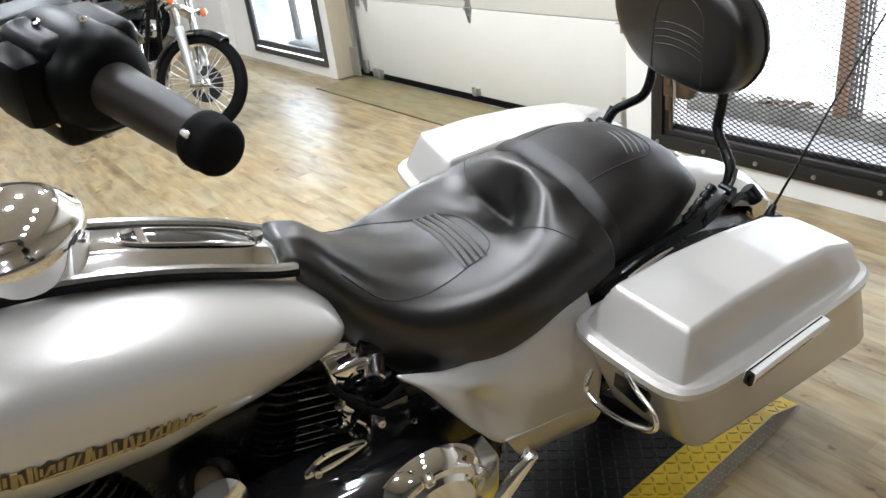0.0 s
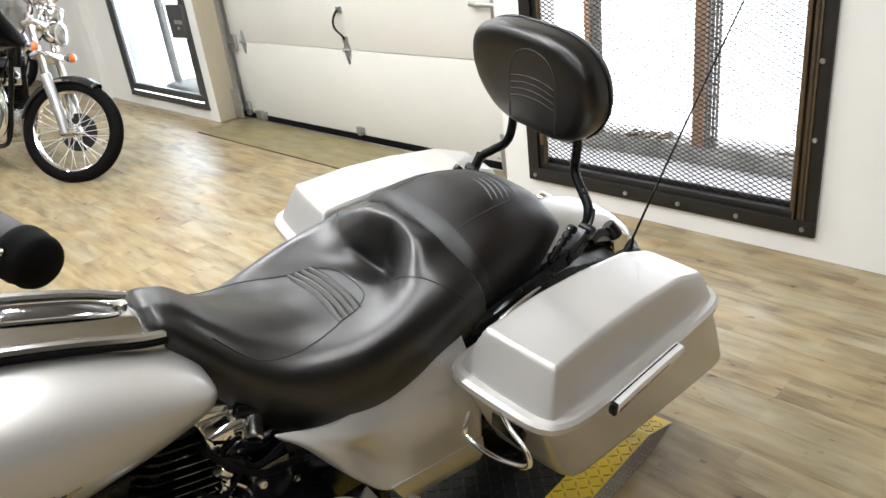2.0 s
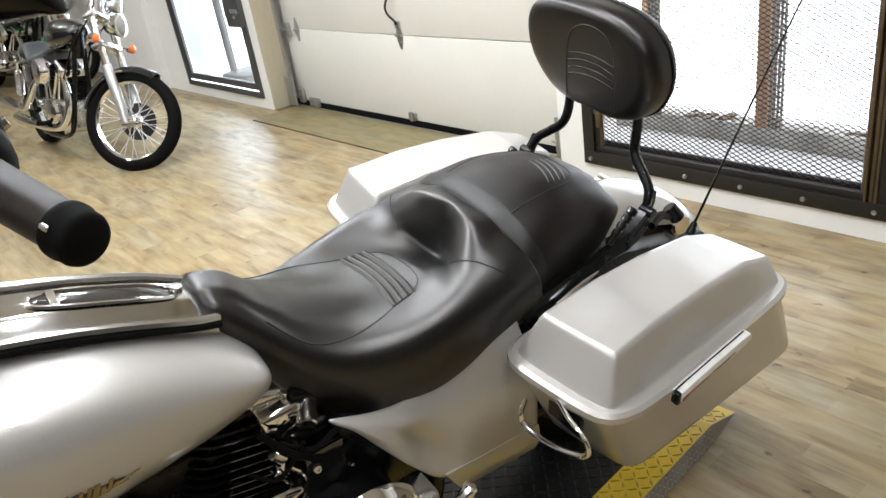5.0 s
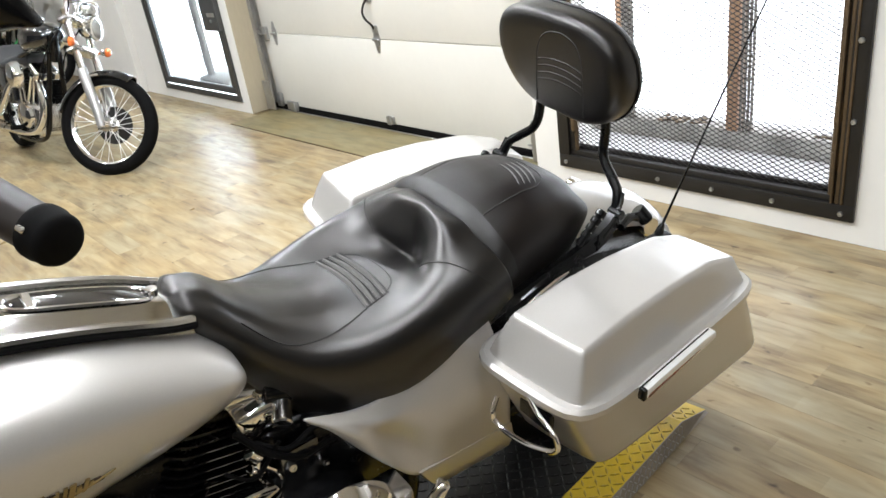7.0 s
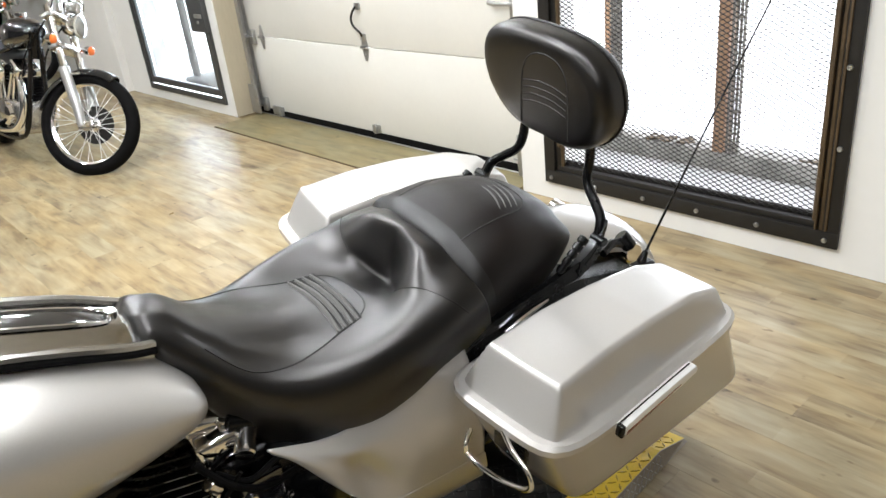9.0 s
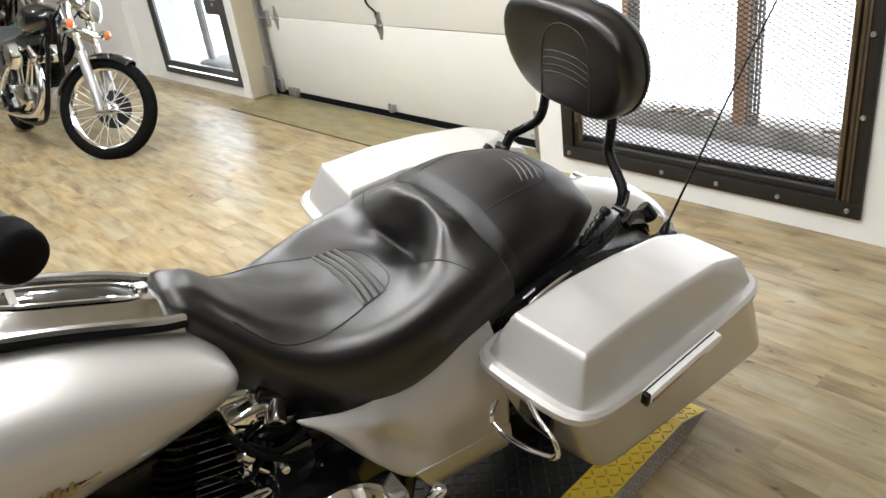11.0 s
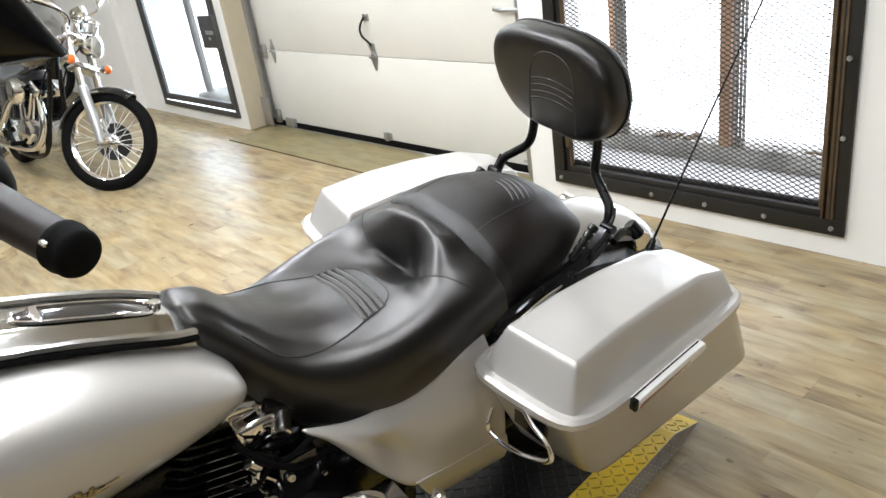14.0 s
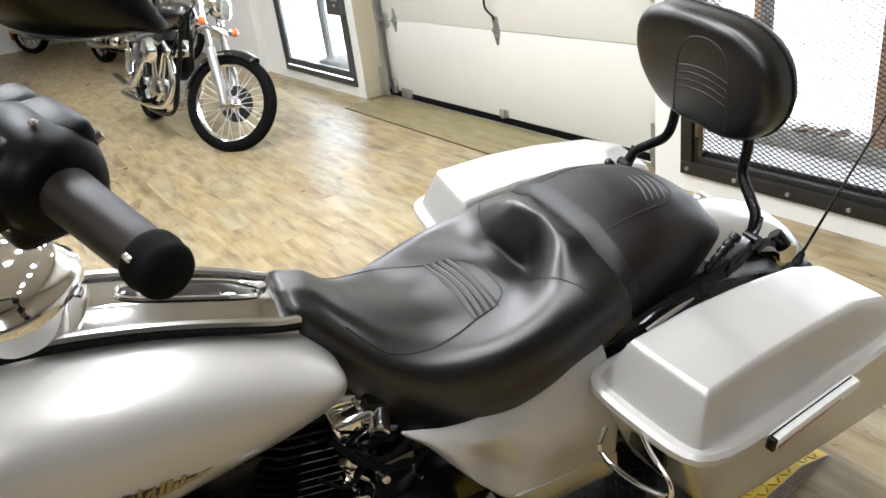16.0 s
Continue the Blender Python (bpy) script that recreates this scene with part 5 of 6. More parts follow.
tube(bm, [(2.73, WIN[1] - 0.06, 0.43), (2.715, WIN[1] - 0.12, 0.43), (2.715, WIN[1] - 0.14, 0.40), (2.715, WIN[1] - 0.14, 0.31)], 0.006, 8)
part("latch_lever", bm, GALV, grille)

for y0, y1 in ((1.590, 1.642), (2.185, 2.225)):
    tagged(part("wooden_post", boxes((3.19, 3.25, y0, y1, 0.20, 3.0), bev=0.004), BRICKWOOD), "red-brown wooden post outside the window", "post", "posts outside")
for y0 in (1.522, 2.132):
    lattice = thing("lattice_post", "weathered grey lattice post beside the wooden post", "post", None, "posts outside")
    for k in range(4):
        part("bar", boxes((3.19, 3.21, y0 + 0.017 * k, y0 + 0.017 * k + 0.006, 0.20, 3.0), bev=0.001), GREYPOST, lattice)
    for k in range(28):
        part("rung", boxes((3.194, 3.206, y0, y0 + 0.057, 0.24 + 0.05 * k, 0.246 + 0.05 * k)), GREYPOST, lattice, smooth=False)

# ---- security gate by the door ----
gate = thing("security_gate", "dark steel security gate with fine mesh and lock box", "security gate")
part("outer_frame", frame_bm(2.728, 2.746, GATE[0], GATE[1], GATE[2], GATE[3], 0.045), GATESTEEL, gate)
part("leaf_frame", frame_bm(2.735, 2.765, GATE[0] + 0.048, GATE[1] - 0.048, GATE[2] + 0.058, GATE[3] - 0.05, 0.052), GATESTEEL, gate, "inner steel frame of the gate leaf")
expanded_mesh(2.768, GATE[0] + 0.12, GATE[1] - 0.11, GATE[2] + 0.11, GATE[3] - 0.11, 0.034, 0.0165, 0.0024, gate, "fine pale steel mesh")
bm = bmesh.new()
box(bm, 2.705, 2.735, 5.47, 5.72, 0.64, 0.885, 0.004, 2)
lock = part("lock_box", bm, GATESTEEL, gate, "dark steel lock box")
bm = bmesh.new()
box(bm, 2.700, 2.706, 5.50, 5.62, 0.745, 0.775, 0.002, 1)
cyl(bm, (2.695, 5.57, 0.715), (2.706, 5.57, 0.715), 0.012)
part("lock_label", bm, GALV, lock, "pale plate on the lock box")
post = thing("concrete_post", "pale rough lattice post outside the gate", "post", None, "posts outside")
for k in range(3):
    part("bar", boxes((3.08, 3.12, 6.665 + 0.036 * k, 6.683 + 0.036 * k, 0.10, 2.8), bev=0.004), GREYPOST, post)
for k in range(22):
    part("rung", boxes((3.085, 3.115, 6.66, 6.76, 0.14 + 0.09 * k, 0.158 + 0.09 * k)), GREYPOST, post, smooth=False)
tagged(part("rubble_heap", boxes((3.0, 3.3, 6.30, 6.80, -0.04, 0.13), bev=0.03), GREYPOST), "low grey kerb outside the gate", "kerb")

# ---- ramp platform under the motorcycle ----
PZ, PY0, PY1, PX0, PX1, PX2 = 0.045, 0.797, 1.56, -1.75, 1.478, 1.606
STRIPE = 0.092
turned = Matrix.Translation((1.2, 0.797, 0)) @ pose(0, 0, 0, 0, 0, 3.4) @ Matrix.Translation((-1.2, -0.797, 0))
ramp = thing("display_platform", "low black and yellow tread plate platform under the motorcycle", "platform", turned)
bm = bmesh.new()
loft(bm, [[(x, PY0 + STRIPE, 0.0), (x, PY0 + STRIPE, PZ), (x, PY1 - STRIPE, PZ), (x, PY1 - STRIPE, 0.0)] for x in (PX0, PX1)])
part("deck", bm, BLACKPLATE, ramp, "black tread plate deck", smooth=False)
for s in (0, 1):
    a, b = (PY0, PY0 + STRIPE) if s == 0 else (PY1 - STRIPE, PY1)
    bm = bmesh.new()
    box(bm, PX0, PX1, a, b, 0.0, PZ + 0.0005)
    part("edge_stripe", bm, YELLOW, ramp, "yellow painted edge", smooth=False)
    bm = bmesh.new()
    y0, y1, d = (PY0 - 0.012, PY0, -0.002) if s == 0 else (PY1 + 0.012, PY1, 0.002)
    loft(bm, [[(x, y0, 0.0), (x, y1 + d, h), (x, y1, h), (x, y1, 0.0)] for x, h in ((PX0, PZ + 0.001), (PX1, PZ + 0.001), (PX2 - 0.006, 0.003))])
    part("side_skirt", bm, PLATE, ramp, "bare tread plate skirt", smooth=False)
bm = bmesh.new()
loft(bm, [[(PX1, y, 0.0), (PX1, y, PZ), (PX2, y, 0.001), (PX2, y, 0.0)] for y in (PY0, PY1)])
part("ramp_end", bm, YELLOW, ramp, "yellow sloping end", smooth=False)


def lozenges(rows, name, material, place, size=0.013):
    """Raised tread marks; rows: positions (u, v, turn); place maps u, v, height to the deck."""
    V, F = [], []
    for u, v, t in rows:
        c, s = math.cos(t), math.sin(t)
        k = len(V)
        for a, b, h in ((-size, 0, 0), (0, -size * 0.27, 0), (size, 0, 0), (0, size * 0.27, 0), (-size * 0.6, 0, size * 0.2), (size * 0.6, 0, size * 0.2)):
            V.append(place(u + a * c - b * s, v + a * s + b * c, h))
        for f in ((0, 1, 4), (1, 5, 4), (1, 2, 5), (2, 3, 5), (3, 4, 5), (3, 0, 4)):
            F.append(tuple(k + i for i in f))
    me = bpy.data.meshes.new(name)
    me.from_pydata(V, [], F)
    me.materials.append(material)
    ob = new(name, me)
    ob.parent = ramp
    return tagged(ob, "small raised tread marks", kind="stuff")


def tread(u0, u1, v0, v1, p=0.0245):
    out = []
    for i in range(int((u1 - u0) / p)):
        for j in range(max(int((v1 - v0) / p), 1)):
            out.append((u0 + (i + 0.5) * p, v0 + (j + 0.5) * p, radians(45 if (i + j) % 2 else -45)))
    return out


lozenges(tread(0.5, PX1, PY0, PY0 + STRIPE, 0.0228), "tread_pattern", MARKYELLOW, lambda u, v, h: (u, v, PZ + 0.0004 + h))
lozenges(tread(PX1 + 0.006, PX2 - 0.01, PY0, PY0 + 0.4, 0.0228), "tread_pattern", MARKYELLOW, lambda u, v, h: (u, v, 0.001 + (PX2 - u) / (PX2 - PX1) * (PZ - 0.001) + h))
lozenges(tread(0.3, PX1, PY0 + STRIPE, PY0 + 0.47, 0.0228), "tread_pattern", BLACKPLATE, lambda u, v, h: (u, v, PZ + h))
lozenges(tread(0.5, PX1, 0.001, 0.046, 0.0150), "tread_pattern", GALV, lambda u, v, h: (u, PY0 - 0.012 + v * 0.22 - h * 0.97, v * 0.97 + h * 0.22), 0.0095)

# ---- parked cruiser motorcycles ----
def cruiser(m, paint, label, detail=True):
    """A chrome and black V-twin cruiser; local x ahead, y to its left, z up, from the rear wheel's contact."""
    b = thing("cruiser_motorcycle", label, "motorcycle", m, "parked motorcycles")
    RF, RR, WB = 0.318, 0.305, 1.56

    def spoked(name, mm, r, w, n):
        bm = bmesh.new()
        prof = [(math.cos(a) * r * 0.135, math.sin(a) * w / 2) for a in np.linspace(-2.3, 2.3, 13)]
        torus(bm, r * 0.865, 0, mm, 64, prof=prof)
        t = part(name, bm, RUBBER, b, "black rubber tyre")
        bm = bmesh.new()
        torus(bm, r * 0.76, 0, mm, 64, prof=[(0.018, -w * 0.34), (0.024, -w * 0.34), (0.010, -w * 0.2), (-0.004, -w * 0.12), (-0.004, w * 0.12), (0.010, w * 0.2), (0.024, w * 0.34), (0.018, w * 0.34), (-0.010, w * 0.10), (-0.010, -w * 0.10)])
        part("rim", bm, CHROME, t, "chrome wheel rim")
        bm = bmesh.new()
        lathe(bm, [(0.02, -0.06), (0.045, -0.05), (0.045, -0.035), (0.026, -0.025), (0.026, 0.025), (0.045, 0.035), (0.045, 0.05), (0.02, 0.06)], 24, mm)
        part("hub", bm, CHROMEDULL, t)
        if n:
            bm = bmesh.new()
            for i in range(n):
                a = 2 * math.pi * i / n
                s = 1 if i % 2 else -1
                o = a + (0.42 if (i // 2) % 2 else -0.42)
                p = mm @ Vector((0.042 * math.cos(o), 0.042 * math.sin(o), s * 0.042))
                q = mm @ Vector((r * 0.755 * math.cos(a), r * 0.755 * math.sin(a), s * 0.008))
                if not detail:
                    tube(bm, [p, q], 0.0035, 5, 0)
                else:
                    one = bmesh.new()
                    tube(one, [p, q], 0.0020, 6, 0)
                    part("spoke", one, SPOKE, t)
            if not detail:
                tagged(part("spokes_far", bm, CHROME, t), "thin chrome spokes", kind="stuff")
            else:
                bm.free()
        return t

    # front end, turned about the steering axis
    head, rake = Vector((1.16, 0, 0.80)), radians(21)
    axis = Vector((-math.sin(rake), 0, math.cos(rake)))
    S = Matrix.Translation(head) @ Matrix.Rotation(radians(STEER), 4, axis) @ Matrix.Translation(-head)
    ax = Vector((WB, 0, RF + 0.018))
    wm = S @ Matrix.Translation(ax) @ pose(0, 0, 0, 90)
    fw = spoked("front_tyre", wm, RF, 0.085, 32 if detail else 20)
    bm = bmesh.new()
    lathe(bm, [(0.078, -0.067), (0.118, -0.067), (0.118, -0.062), (0.078, -0.062)], 40, wm)
    part("brake_disc", bm, STEEL, fw, "slotted steel brake disc")
    bm = bmesh.new()
    box(bm, -0.04, 0.05, -0.035, 0.035, -0.10, -0.055, 0.01, 2, wm @ pose(0, 0, 0, 0, 0, 130) @ Matrix.Translation((0.13, 0, 0)))
    part("brake_caliper", bm, CHROMEDULL, fw)
    bm = bmesh.new()
    box(bm, -0.03, 0.03, -0.02, 0.02, -0.11, 0.11, 0.01, 2, wm)
    part("axle", bm, CHROME, fw)
    fork = None
    for s in (-1, 1):
        o = Vector((0, s * 0.098, 0))
        low, mid, top = ax + o, ax + axis * 0.34 + o + Vector((-0.02, 0, 0)), ax + axis * 0.72 + o + Vector((-0.02, 0, 0))
        bm = bmesh.new()
        tube(bm, [S @ (low - axis * 0.02), S @ (low + axis * 0.10), S @ mid], [0.024, 0.030, 0.031], 16, 4)
        leg = part("fork_leg", bm, FORKALLOY, b, "polished fork slider")
        bm = bmesh.new()
        tube(bm, [S @ mid, S @ top], 0.021, 14, 1)
        part("fork_tube", bm, CHROME, leg)
    bm = bmesh.new()
    for k in (0.47, 0.66):
        c = ax + axis * k + Vector((-0.02, 0, 0))
        box(bm, -0.05, 0.03, -0.13, 0.13, -0.016, 0.016, 0.01, 2, S @ Matrix.Translation(c) @ pose(0, 0, 0, 0, -30))
    part("fork_clamp", bm, CHROMEDULL, b)
    bm = bmesh.new()
    rows = []
    for a in np.linspace(radians(64), radians(172), 26):
        row = []
        for k in np.linspace(-1, 1, 11):
            r = RF + 0.022 - 0.045 * abs(k) ** 2.6
            row.append(S @ (ax + Vector((math.cos(a) * r, 0.056 * k, math.sin(a) * r))))
        rows.append(row)
    loft(bm, rows, closed=False)
    ff = part("front_fender", bm, paint, b, angle=180)
    ff.modifiers.new("thick", "SOLIDIFY").thickness = 0.003
    for s in (-1, 1):
        bm = bmesh.new()
        tube(bm, [S @ (ax + Vector((-0.06, s * 0.06, 0.30))), S @ (ax + axis * 0.30 + Vector((-0.02, s * 0.085, 0)))], 0.008, 8, 1)
        part("fender_bracket", bm, CHROME, ff)
    # headlamp
    hc = ax + axis * 0.60 + Vector((0.085, 0, 0.02))
    hm = S @ Matrix.Translation(hc) @ pose(0, 0, 0, 0, 84)
    bm = bmesh.new()
    lathe(bm, [(0.02, -0.10), (0.046, -0.085), (0.064, -0.04), (0.071, 0.0), (0.073, 0.012), (0.066, 0.016)], 32, hm)
    lampo = part("headlamp", bm, CHROME, b, "chrome headlamp")
    bm = bmesh.new()
    lathe(bm, [(0.067, 0.010), (0.058, 0.020), (0.034, 0.028), (0.001, 0.031)], 32, hm)
    part("headlamp_lens", bm, GLASSY, lampo)
    bm = bmesh.new()
    box(bm, -0.07, 0.02, -0.03, 0.03, -0.02, 0.05, 0.012, 2, S @ Matrix.Translation(hc + Vector((-0.02, 0, 0.09))))
    part("headlamp_visor", bm, CHROMEDULL, lampo)
    for s in (-1, 1):
        c = ax + axis * 0.50 + Vector((0.02, s * 0.20, 0))
        d = S.to_3x3() @ Vector((1, 0, 0))
        bm = bmesh.new()
        lathe(bm, [(0.010, -0.048), (0.026, -0.030), (0.030, 0.0)], 20, S @ Matrix.Translation(c) @ pose(0, 0, 0, 0, 90))
        tube(bm, [S @ (c + Vector((-0.03, 0, 0))), S @ (c + Vector((-0.04, -s * 0.10, 0)))], 0.008, 8, 1)
        sig = part("turn_signal", bm, CHROME, b)
        bm = bmesh.new()
        lathe(bm, [(0.029, 0.0), (0.027, 0.012), (0.018, 0.021), (0.001, 0.024)], 20, S @ Matrix.Translation(c) @ pose(0, 0, 0, 0, 90))
        part("signal_lens", bm, ORANGE, sig, "amber signal lens")
    # handlebar and mirrors
    hb = ax + axis * 0.74 + Vector((-0.03, 0, 0))
    bm = bmesh.new()
    tube(bm, [S @ (hb + Vector(p)) for p in ((-0.20, -0.40, 0.07), (-0.13, -0.33, 0.10), (-0.03, -0.17, 0.09), (0.0, -0.06, 0.05), (0.0, 0.06, 0.05), (-0.03, 0.17, 0.09), (-0.13, 0.33, 0.10), (-0.20, 0.40, 0.07))], 0.0125, 10)
    bars = part("handlebar", bm, CHROME, b)
    for s in (-1, 1):
        bm = bmesh.new()
        cyl(bm, S @ (hb + Vector((-0.20, s * 0.40, 0.07))), S @ (hb + Vector((-0.145, s * 0.34, 0.097))), 0.018)
        part("grip", bm, RUBBER, bars)
        bm = bmesh.new()
        cyl(bm, S @ (hb + Vector((0, s * 0.05, -0.03))), S @ (hb + Vector((0, s * 0.05, 0.06))), 0.018)
        part("riser", bm, CHROME, bars)
        bm = bmesh.new()
        box(bm, -0.03, 0.03, -0.035, 0.035, -0.028, 0.028, 0.01, 2, S @ Matrix.Translation(hb + Vector((-0.11, s * 0.30, 0.10))))
        part("switch_box", bm, CHROMEDULL, bars)
        bm = bmesh.new()
        tube(bm, [S @ (hb + Vector(p)) for p in ((-0.11, s * 0.30, 0.11), (-0.04, s * 0.33, 0.18), (-0.05, s * 0.36, 0.24))], 0.006, 8)
        lathe(bm, [(0.001, -0.012), (0.035, -0.01), (0.05, 0.0), (0.048, 0.006), (0.001, 0.006)], 24, S @ Matrix.Translation(hb + Vector((-0.05, s * 0.37, 0.27))) @ pose(0, 0, 0, 0, -85))
        part("mirror", bm, CHROME, bars, "round chrome mirror")
        bm = bmesh.new()
        tube(bm, [S @ (hb + Vector(p)) for p in ((-0.09, s * 0.28, 0.11), (-0.05, s * 0.36, 0.10), (-0.10, s * 0.46, 0.06))], 0.007, 8)
        part("lever", bm, CHROME, bars)
    bm = bmesh.new()
    lathe(bm, [(0.02, -0.06), (0.045, -0.04), (0.05, 0.0), (0.045, 0.006), (0.001, 0.006)], 24, S @ Matrix.Translation(hb + Vector((0.03, 0, 0.10))) @ pose(0, 0, 0, 0, -40))
    part("speedometer", bm, CHROME, bars)
    for s in (-1, 1):
        bm = bmesh.new()
        tube(bm, [S @ (hb + Vector((-0.10, s * 0.28, 0.09))), S @ (hb + Vector((0.06, s * 0.12, 0.02))), head + Vector((0.02, s * 0.06, -0.05)), (0.95, s * 0.08, 0.55)], 0.005, 6)
        part("cable", bm, RUBBER, bars)
    # frame, tank, seat
    bm = bmesh.new()
    tube(bm, [(1.17, 0, 0.86), (1.12, 0, 0.70)], 0.035, 12, 1)
    for s in (-1, 1):
        tube(bm, [(1.14, s * 0.03, 0.75), (1.03, s * 0.05, 0.45), (0.95, s * 0.09, 0.20), (0.55, s * 0.13, 0.16), (0.30, s * 0.13, 0.24), (0.28, s * 0.12, 0.60)], 0.016, 10)
        tube(bm, [(1.15, s * 0.03, 0.80), (0.70, s * 0.07, 0.72), (0.35, s * 0.10, 0.62), (0.0, s * 0.12, 0.60)], 0.016, 10)
        tube(bm, [(0.33, s * 0.12, 0.30), (0.0, s * 0.12, RR)], 0.020, 10, 1)
    part("frame", bm, BLACKMETAL, b)
    bm = bmesh.new()
    rings = []
    for t in np.linspace(0, 1, 26):
        x = 1.16 - 0.50 * t
        w = 0.125 * math.sin(math.pi * (0.10 + 0.80 * t ** 0.85)) ** 0.6
        h = 0.115 * math.sin(math.pi * (0.12 + 0.76 * t)) ** 0.7
        c = 0.845 - 0.055 * t
        rings.append([(x, w * math.copysign(abs(math.cos(a)) ** 0.75, math.cos(a)), c + h * math.copysign(abs(math.sin(a)) ** 0.8, math.sin(a)) * (1 if math.sin(a) > 0 else 0.75)) for a in (2 * math.pi * k / 28 for k in range(28))])
    loft(bm, rings)
    tk = part("fuel_tank", bm, paint, b, angle=180)
    bm = bmesh.new()
    lathe(bm, [(0.035, -0.01), (0.035, 0.008), (0.028, 0.014), (0.001, 0.016)], 20, Matrix.Translation((0.93, 0, 0.952)))
    part("fuel_cap", bm, CHROME, tk)
    for s in (-1, 1):
        bm = bmesh.new()
        box(bm, 0.86, 1.0, s * 0.118 - 0.006, s * 0.118 + 0.006, 0.83, 0.86, 0.004, 2)
        part("tank_badge", bm, CHROMEDULL, tk)
    bm = bmesh.new()
    rings = []
    for t in np.linspace(0, 1, 24):
        x = 0.75 - 0.78 * t
        w = float(np.interp(t, [0, 0.1, 0.4, 0.6, 0.95, 1], [0.05, 0.08, 0.155, 0.13, 0.11, 0.06]))
        zt = float(np.interp(t, [0, 0.15, 0.4, 0.52, 0.6, 0.9, 1], [0.74, 0.73, 0.69, 0.73, 0.765, 0.75, 0.70]))
        rings.append([(x, y * w, zt + z) for y, z in ((-1, -0.07), (-1.0, -0.03), (-0.8, -0.005), (-0.4, 0.004), (0, 0.006), (0.4, 0.004), (0.8, -0.005), (1.0, -0.03), (1, -0.07))])
    loft(bm, rings)
    part("seat", bm, [GREYSEAT], b, "grey-black vinyl seat", angle=180)
    # engine
    bm = bmesh.new()
    box(bm, 0.50, 0.98, -0.13, 0.12, 0.20, 0.42, 0.035, 3)
    eng = part("engine", bm, CHROMEDULL, b, "chrome and black V-twin engine")
    for x0, ln in ((0.68, -22), (0.80, 22)):
        mm = Matrix.Translation((x0, 0, 0.36)) @ pose(0, 0, 0, 0, ln)
        bm = bmesh.new()
        box(bm, -0.06, 0.06, -0.07, 0.07, 0.0, 0.26, 0.02, 2, mm)
        barrel = part("cylinder", bm, BLACKMETAL, eng, "black finned cylinder")
        for k in range(9):
            g = 0.088
            bm = bmesh.new()
            box(bm, -g, g, -g, g, 0.06 + 0.02 * k, 0.067 + 0.02 * k, 0.0015, 1, mm)
            part("fin", bm, BLACKMETAL, barrel)
        bm = bmesh.new()
        box(bm, -0.085, 0.085, -0.09, 0.09, 0.245, 0.315, 0.022, 3, mm)
        part("rocker_box", bm, CHROME, eng, "chrome rocker cover")
        for dy in (-0.105, -0.125):
            bm = bmesh.new()
            cyl(bm, mm @ Vector((0.02 + (dy + 0.1) * 2, dy, 0.0)), mm @ Vector((0.0, dy + 0.03, 0.25)), 0.011)
            part("pushrod_tube", bm, CHROME, eng)
    bm = bmesh.new()
    lathe(bm, [(0.001, 0.07), (0.05, 0.066), (0.085, 0.055), (0.10, 0.03), (0.10, 0.0)], 32, Matrix.Translation((0.74, -0.13, 0.60)) @ pose(0, 0, 0, 90), 1.15, 0.9)
    part("air_cleaner", bm, CHROME, eng, "oval chrome air cleaner")
    bm = bmesh.new()
    lathe(bm, [(0.001, 0.05), (0.07, 0.045), (0.095, 0.03), (0.10, 0.0)], 32, Matrix.Translation((0.76, -0.12, 0.33)) @ pose(0, 0, 0, 90), 1.5, 0.95)
    part("cam_cover", bm, CHROME, eng, "chrome cam cover")
    bm = bmesh.new()
    lathe(bm, [(0.001, 0.06), (0.10, 0.055), (0.115, 0.03), (0.12, 0.0)], 32, Matrix.Translation((0.66, 0.11, 0.31)) @ pose(0, 0, 0, -90), 1.9, 1.0)
    part("primary_cover", bm, CHROME, eng)
    for pts, nm in (([(0.90, -0.06, 0.58), (1.00, -0.08, 0.50), (1.02, -0.10, 0.36), (0.95, -0.13, 0.255), (0.74, -0.16, 0.220), (0.45, -0.20, 0.22)], "front_exhaust_pipe"), ([(0.60, -0.08, 0.56), (0.55, -0.15, 0.52), (0.50, -0.19, 0.42), (0.40, -0.21, 0.33), (0.25, -0.215, 0.31)], "rear_exhaust_pipe")):
        bm = bmesh.new()
        tube(bm, pts, 0.023, 14)
        part(nm, bm, CHROME, b)
    for p, q in (((0.45, -0.20, 0.22), (0.08, -0.215, 0.232)), ((0.25, -0.215, 0.31), (-0.14, -0.235, 0.335))):
        bm = bmesh.new()
        lathe(bm, [(0.027, 0), (0.036, 0.05), (0.038, 0.3), (0.034, (Vector(q) - Vector(p)).length)], 20, between(p, q))
        part("muffler", bm, CHROME, b, "chrome muffler")
    bm = bmesh.new()
    box(bm, 0.20, 0.46, -0.15, -0.06, 0.38, 0.62, 0.03, 3)
    part("oil_tank", bm, BLACKGLOSS, b)
    # rear
    rm = Matrix.Translation((0, 0, RR)) @ pose(0, 0, 0, 90)
    spoked("rear_tyre", rm, RR, 0.13, 40 if detail else 20)
    bm = bmesh.new()
    rows = []
    for a in np.linspace(radians(75), radians(195), 22):
        rows.append([(math.cos(a) * (RR + 0.05 - 0.05 * abs(k) ** 2.5), 0.085 * k, RR + math.sin(a) * (RR + 0.05 - 0.05 * abs(k) ** 2.5)) for k in np.linspace(-1, 1, 9)])
    loft(bm, rows, closed=False)
    rf = part("rear_fender", bm, paint, b, angle=180)
    rf.modifiers.new("thick", "SOLIDIFY").thickness = 0.004
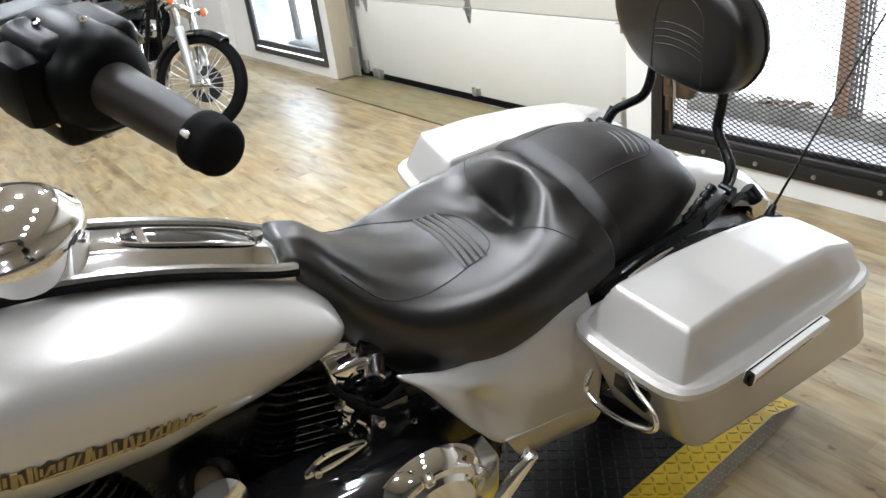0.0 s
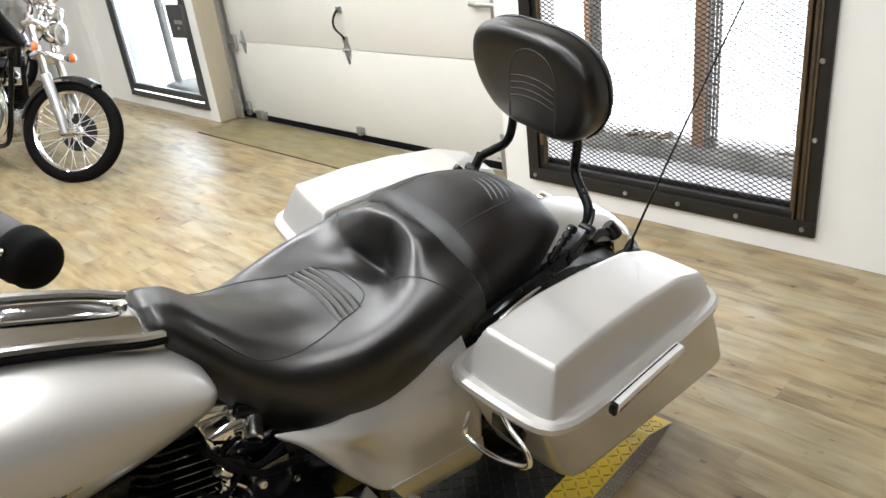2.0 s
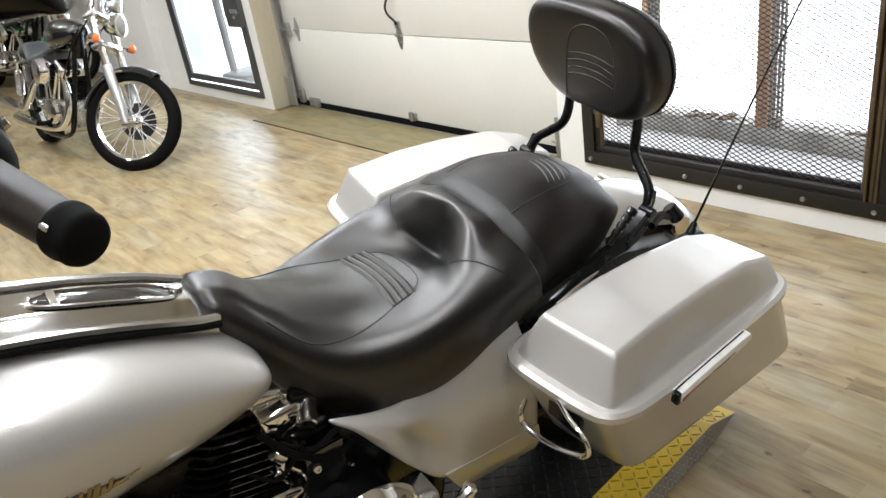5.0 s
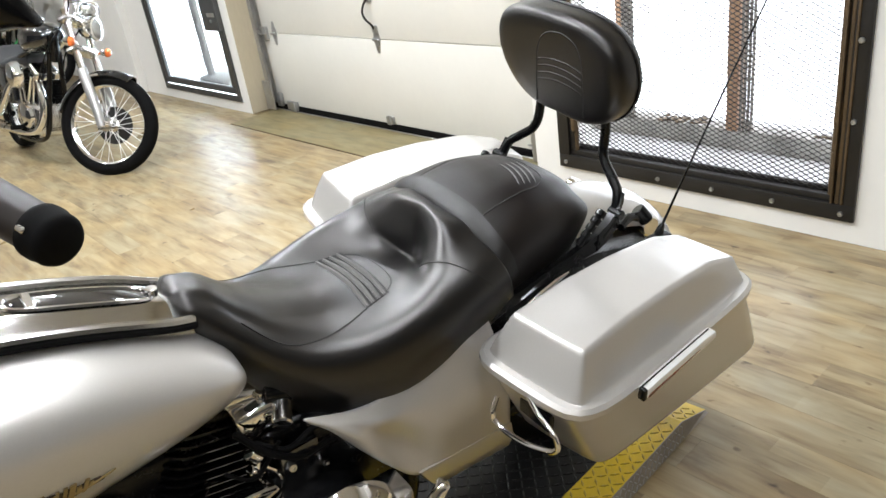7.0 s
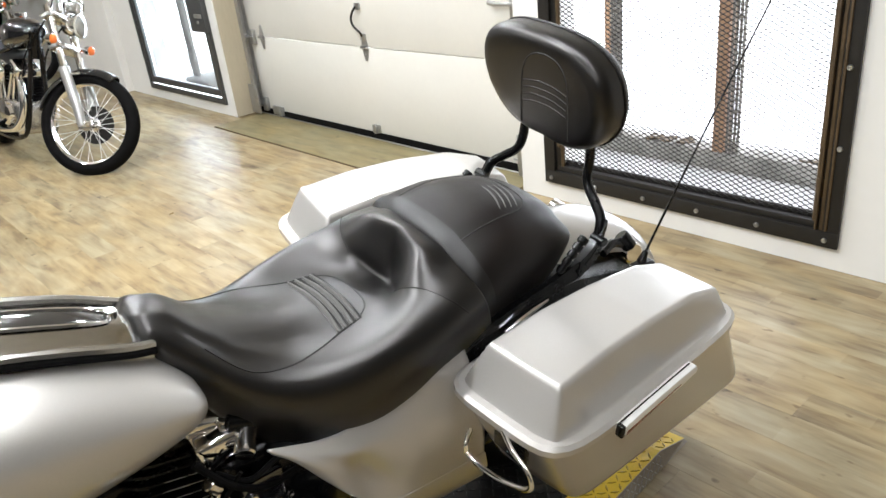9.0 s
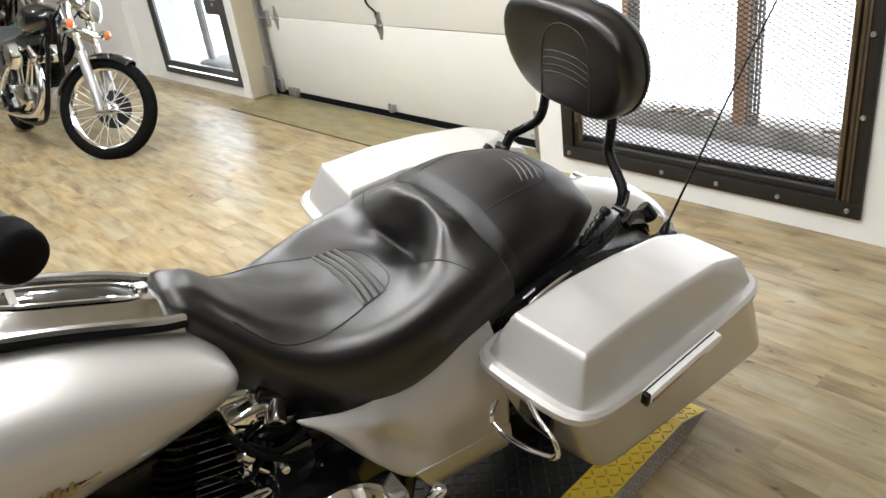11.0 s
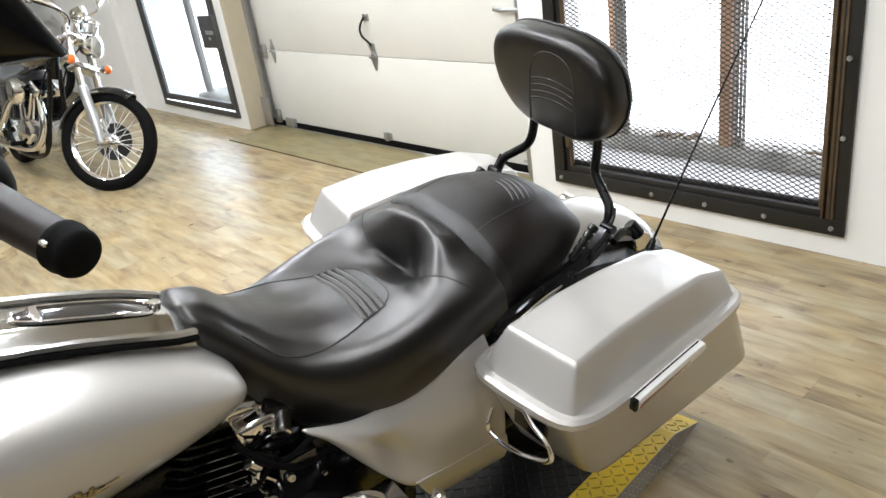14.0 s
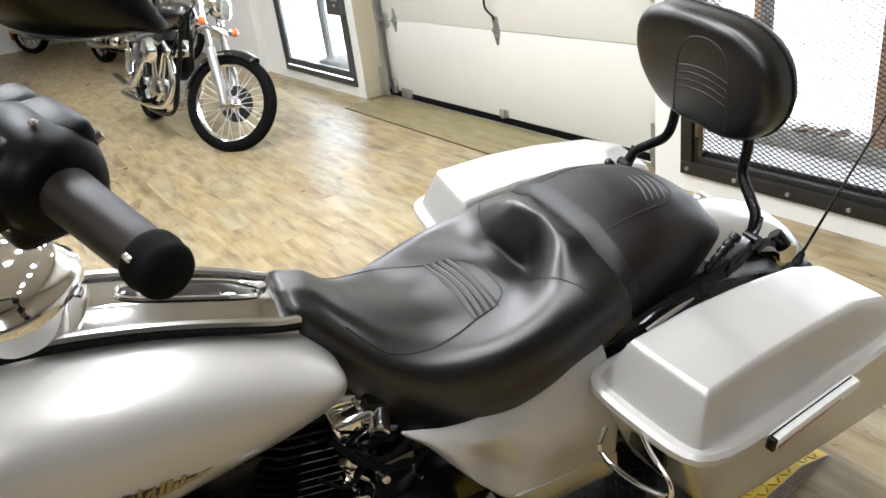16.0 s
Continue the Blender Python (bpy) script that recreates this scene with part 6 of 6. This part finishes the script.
    for s in (-1, 1):
        bm = bmesh.new()
        tube(bm, [(-0.02, s * 0.145, RR + 0.01), (0.10, s * 0.145, 0.62)], 0.014, 10, 1)
        n = 9
        for k in range(n):
            t = 0.25 + 0.55 * k / n
            c = Vector((-0.02 + 0.12 * t, s * 0.145, RR + 0.01 + (0.62 - RR) * t))
            torus(bm, 0.026, 0.006, Matrix.Translation(c) @ pose(0, 0, 0, 0, 20), 16, 6)
        part("shock_absorber", bm, CHROME, b, "chrome spring shock absorber")
        bm = bmesh.new()
        lathe(bm, [(0.012, -0.05), (0.032, -0.03), (0.034, 0.0)], 16, Matrix.Translation((-0.16, s * 0.20, 0.60)) @ pose(0, 0, 0, 0, -90))
        sg = part("turn_signal", bm, CHROME, b)
        bm = bmesh.new()
        lathe(bm, [(0.034, 0.0), (0.030, 0.016), (0.001, 0.026)], 16, Matrix.Translation((-0.16, s * 0.20, 0.60)) @ pose(0, 0, 0, 0, -90))
        part("signal_lens", bm, ORANGE, sg)
    bm = bmesh.new()
    tube(bm, [(0.70, -0.12, 0.25), (0.74, -0.24, 0.26)], 0.016, 10, 1)
    part("foot_peg", bm, RUBBER, b)
    bm = bmesh.new()
    tube(bm, [(0.55, 0.12, 0.20), (0.50, 0.20, 0.10), (0.47, 0.262, 0.012 + 0.262 * math.tan(radians(LEAN_C)))], 0.011, 8, 2)
    part("side_stand", bm, CHROMEDULL, b)
    return b


STEER, LEAN_C = 43.2, 9.0
GREYSEAT = mat("grey_seat_vinyl", (0.036, 0.036, 0.038), 0.5, var=0.15, scale=20, bump=0.2, bscale=200)
GLASSY = mat("headlamp_glass", (0.38, 0.39, 0.38), 0.08, metal=0.5, coat=1.0, var=0.05, scale=40)
GREENPAINT = mat("green_paint", (0.05, 0.32, 0.10), 0.2, coat=1.0, var=0.05)
REDPAINT = mat("orange_paint", (0.55, 0.10, 0.03), 0.2, coat=1.0, var=0.05)


def parked(x, y, heading, lean):
    """Ground pose of a cruiser with its rear wheel at x, y."""
    return Matrix.Translation((x, y, 0)) @ pose(0, 0, 0, 0, 0, heading) @ pose(0, 0, 0, -lean) @ Matrix.Scale(1.03, 4)


cruiser(parked(1.370, 6.57, -89.4, LEAN_C), BLACKGLOSS, "black and chrome cruiser motorcycle with its front wheel turned")
for x, y, h, p, lb in ((1.95, 11.9, -60, BLACKGLOSS, "black and chrome motorcycle parked far back"), (1.75, 10.6, -75, GREENPAINT, "green motorcycle with chrome engine parked far back"), (1.2, 13.2, -50, REDPAINT, "orange motorcycle parked at the far end")):
    cruiser(parked(x, y, h, LEAN_C), p, lb, False)

# ---- floor planks ----
PW_, PL_ = 0.125, 1.22
rngf = random.Random(11)
shapes = {}


def plank_mesh(w, l):
    key = (round(w, 3), round(l, 3))
    if key not in shapes:
        bm = bmesh.new()
        box(bm, 0.0002, w - 0.0002, 0.0002, l - 0.0002, -0.006, 0.0, 0.0002, 1)
        me = bpy.data.meshes.new("plank")
        bm.to_mesh(me)
        bm.free()
        me.materials.append(FLOOR)
        shapes[key] = me
    return shapes[key]


floor_ob = bpy.data.objects["floor"]
rest_v, rest_f, made = [], [], 0
nx = int((2.744 + 5.0) / PW_)
for i in range(nx):
    x = 2.744 - (i + 1) * PW_
    y = -4.0 - rngf.random() * PL_
    while y < 14.0:
        a, b = max(y, -4.0), min(y + PL_, 14.0)
        near = x > -0.05 and -0.3 < b and a < 7.6
        if b - a > 0.02:
            if near and made < 300:
                ob = new("plank", plank_mesh(PW_, b - a))
                ob.parent = floor_ob
                ob.location = (x, a, 0)
                made += 1
            else:
                k = len(rest_v)
                for (px, py) in ((x + 0.0003, a + 0.0003), (x + PW_ - 0.0003, a + 0.0003), (x + PW_ - 0.0003, b - 0.0003), (x + 0.0003, b - 0.0003)):
                    rest_v.append((px, py, 0.0))
                    rest_v.append((px, py, -0.006))
                rest_f.append((k, k + 2, k + 4, k + 6))
                for q in range(4):
                    r = (q + 1) % 4
                    rest_f.append((k + 2 * q, k + 2 * q + 1, k + 2 * r + 1, k + 2 * r))
        y += PL_
me = bpy.data.meshes.new("far_planks")
me.from_pydata(rest_v, [], rest_f)
me.materials.append(FLOOR)
ob = new("far_planks", me)
ob.parent = floor_ob
tagged(ob, "wood floor planks further off", kind="stuff")
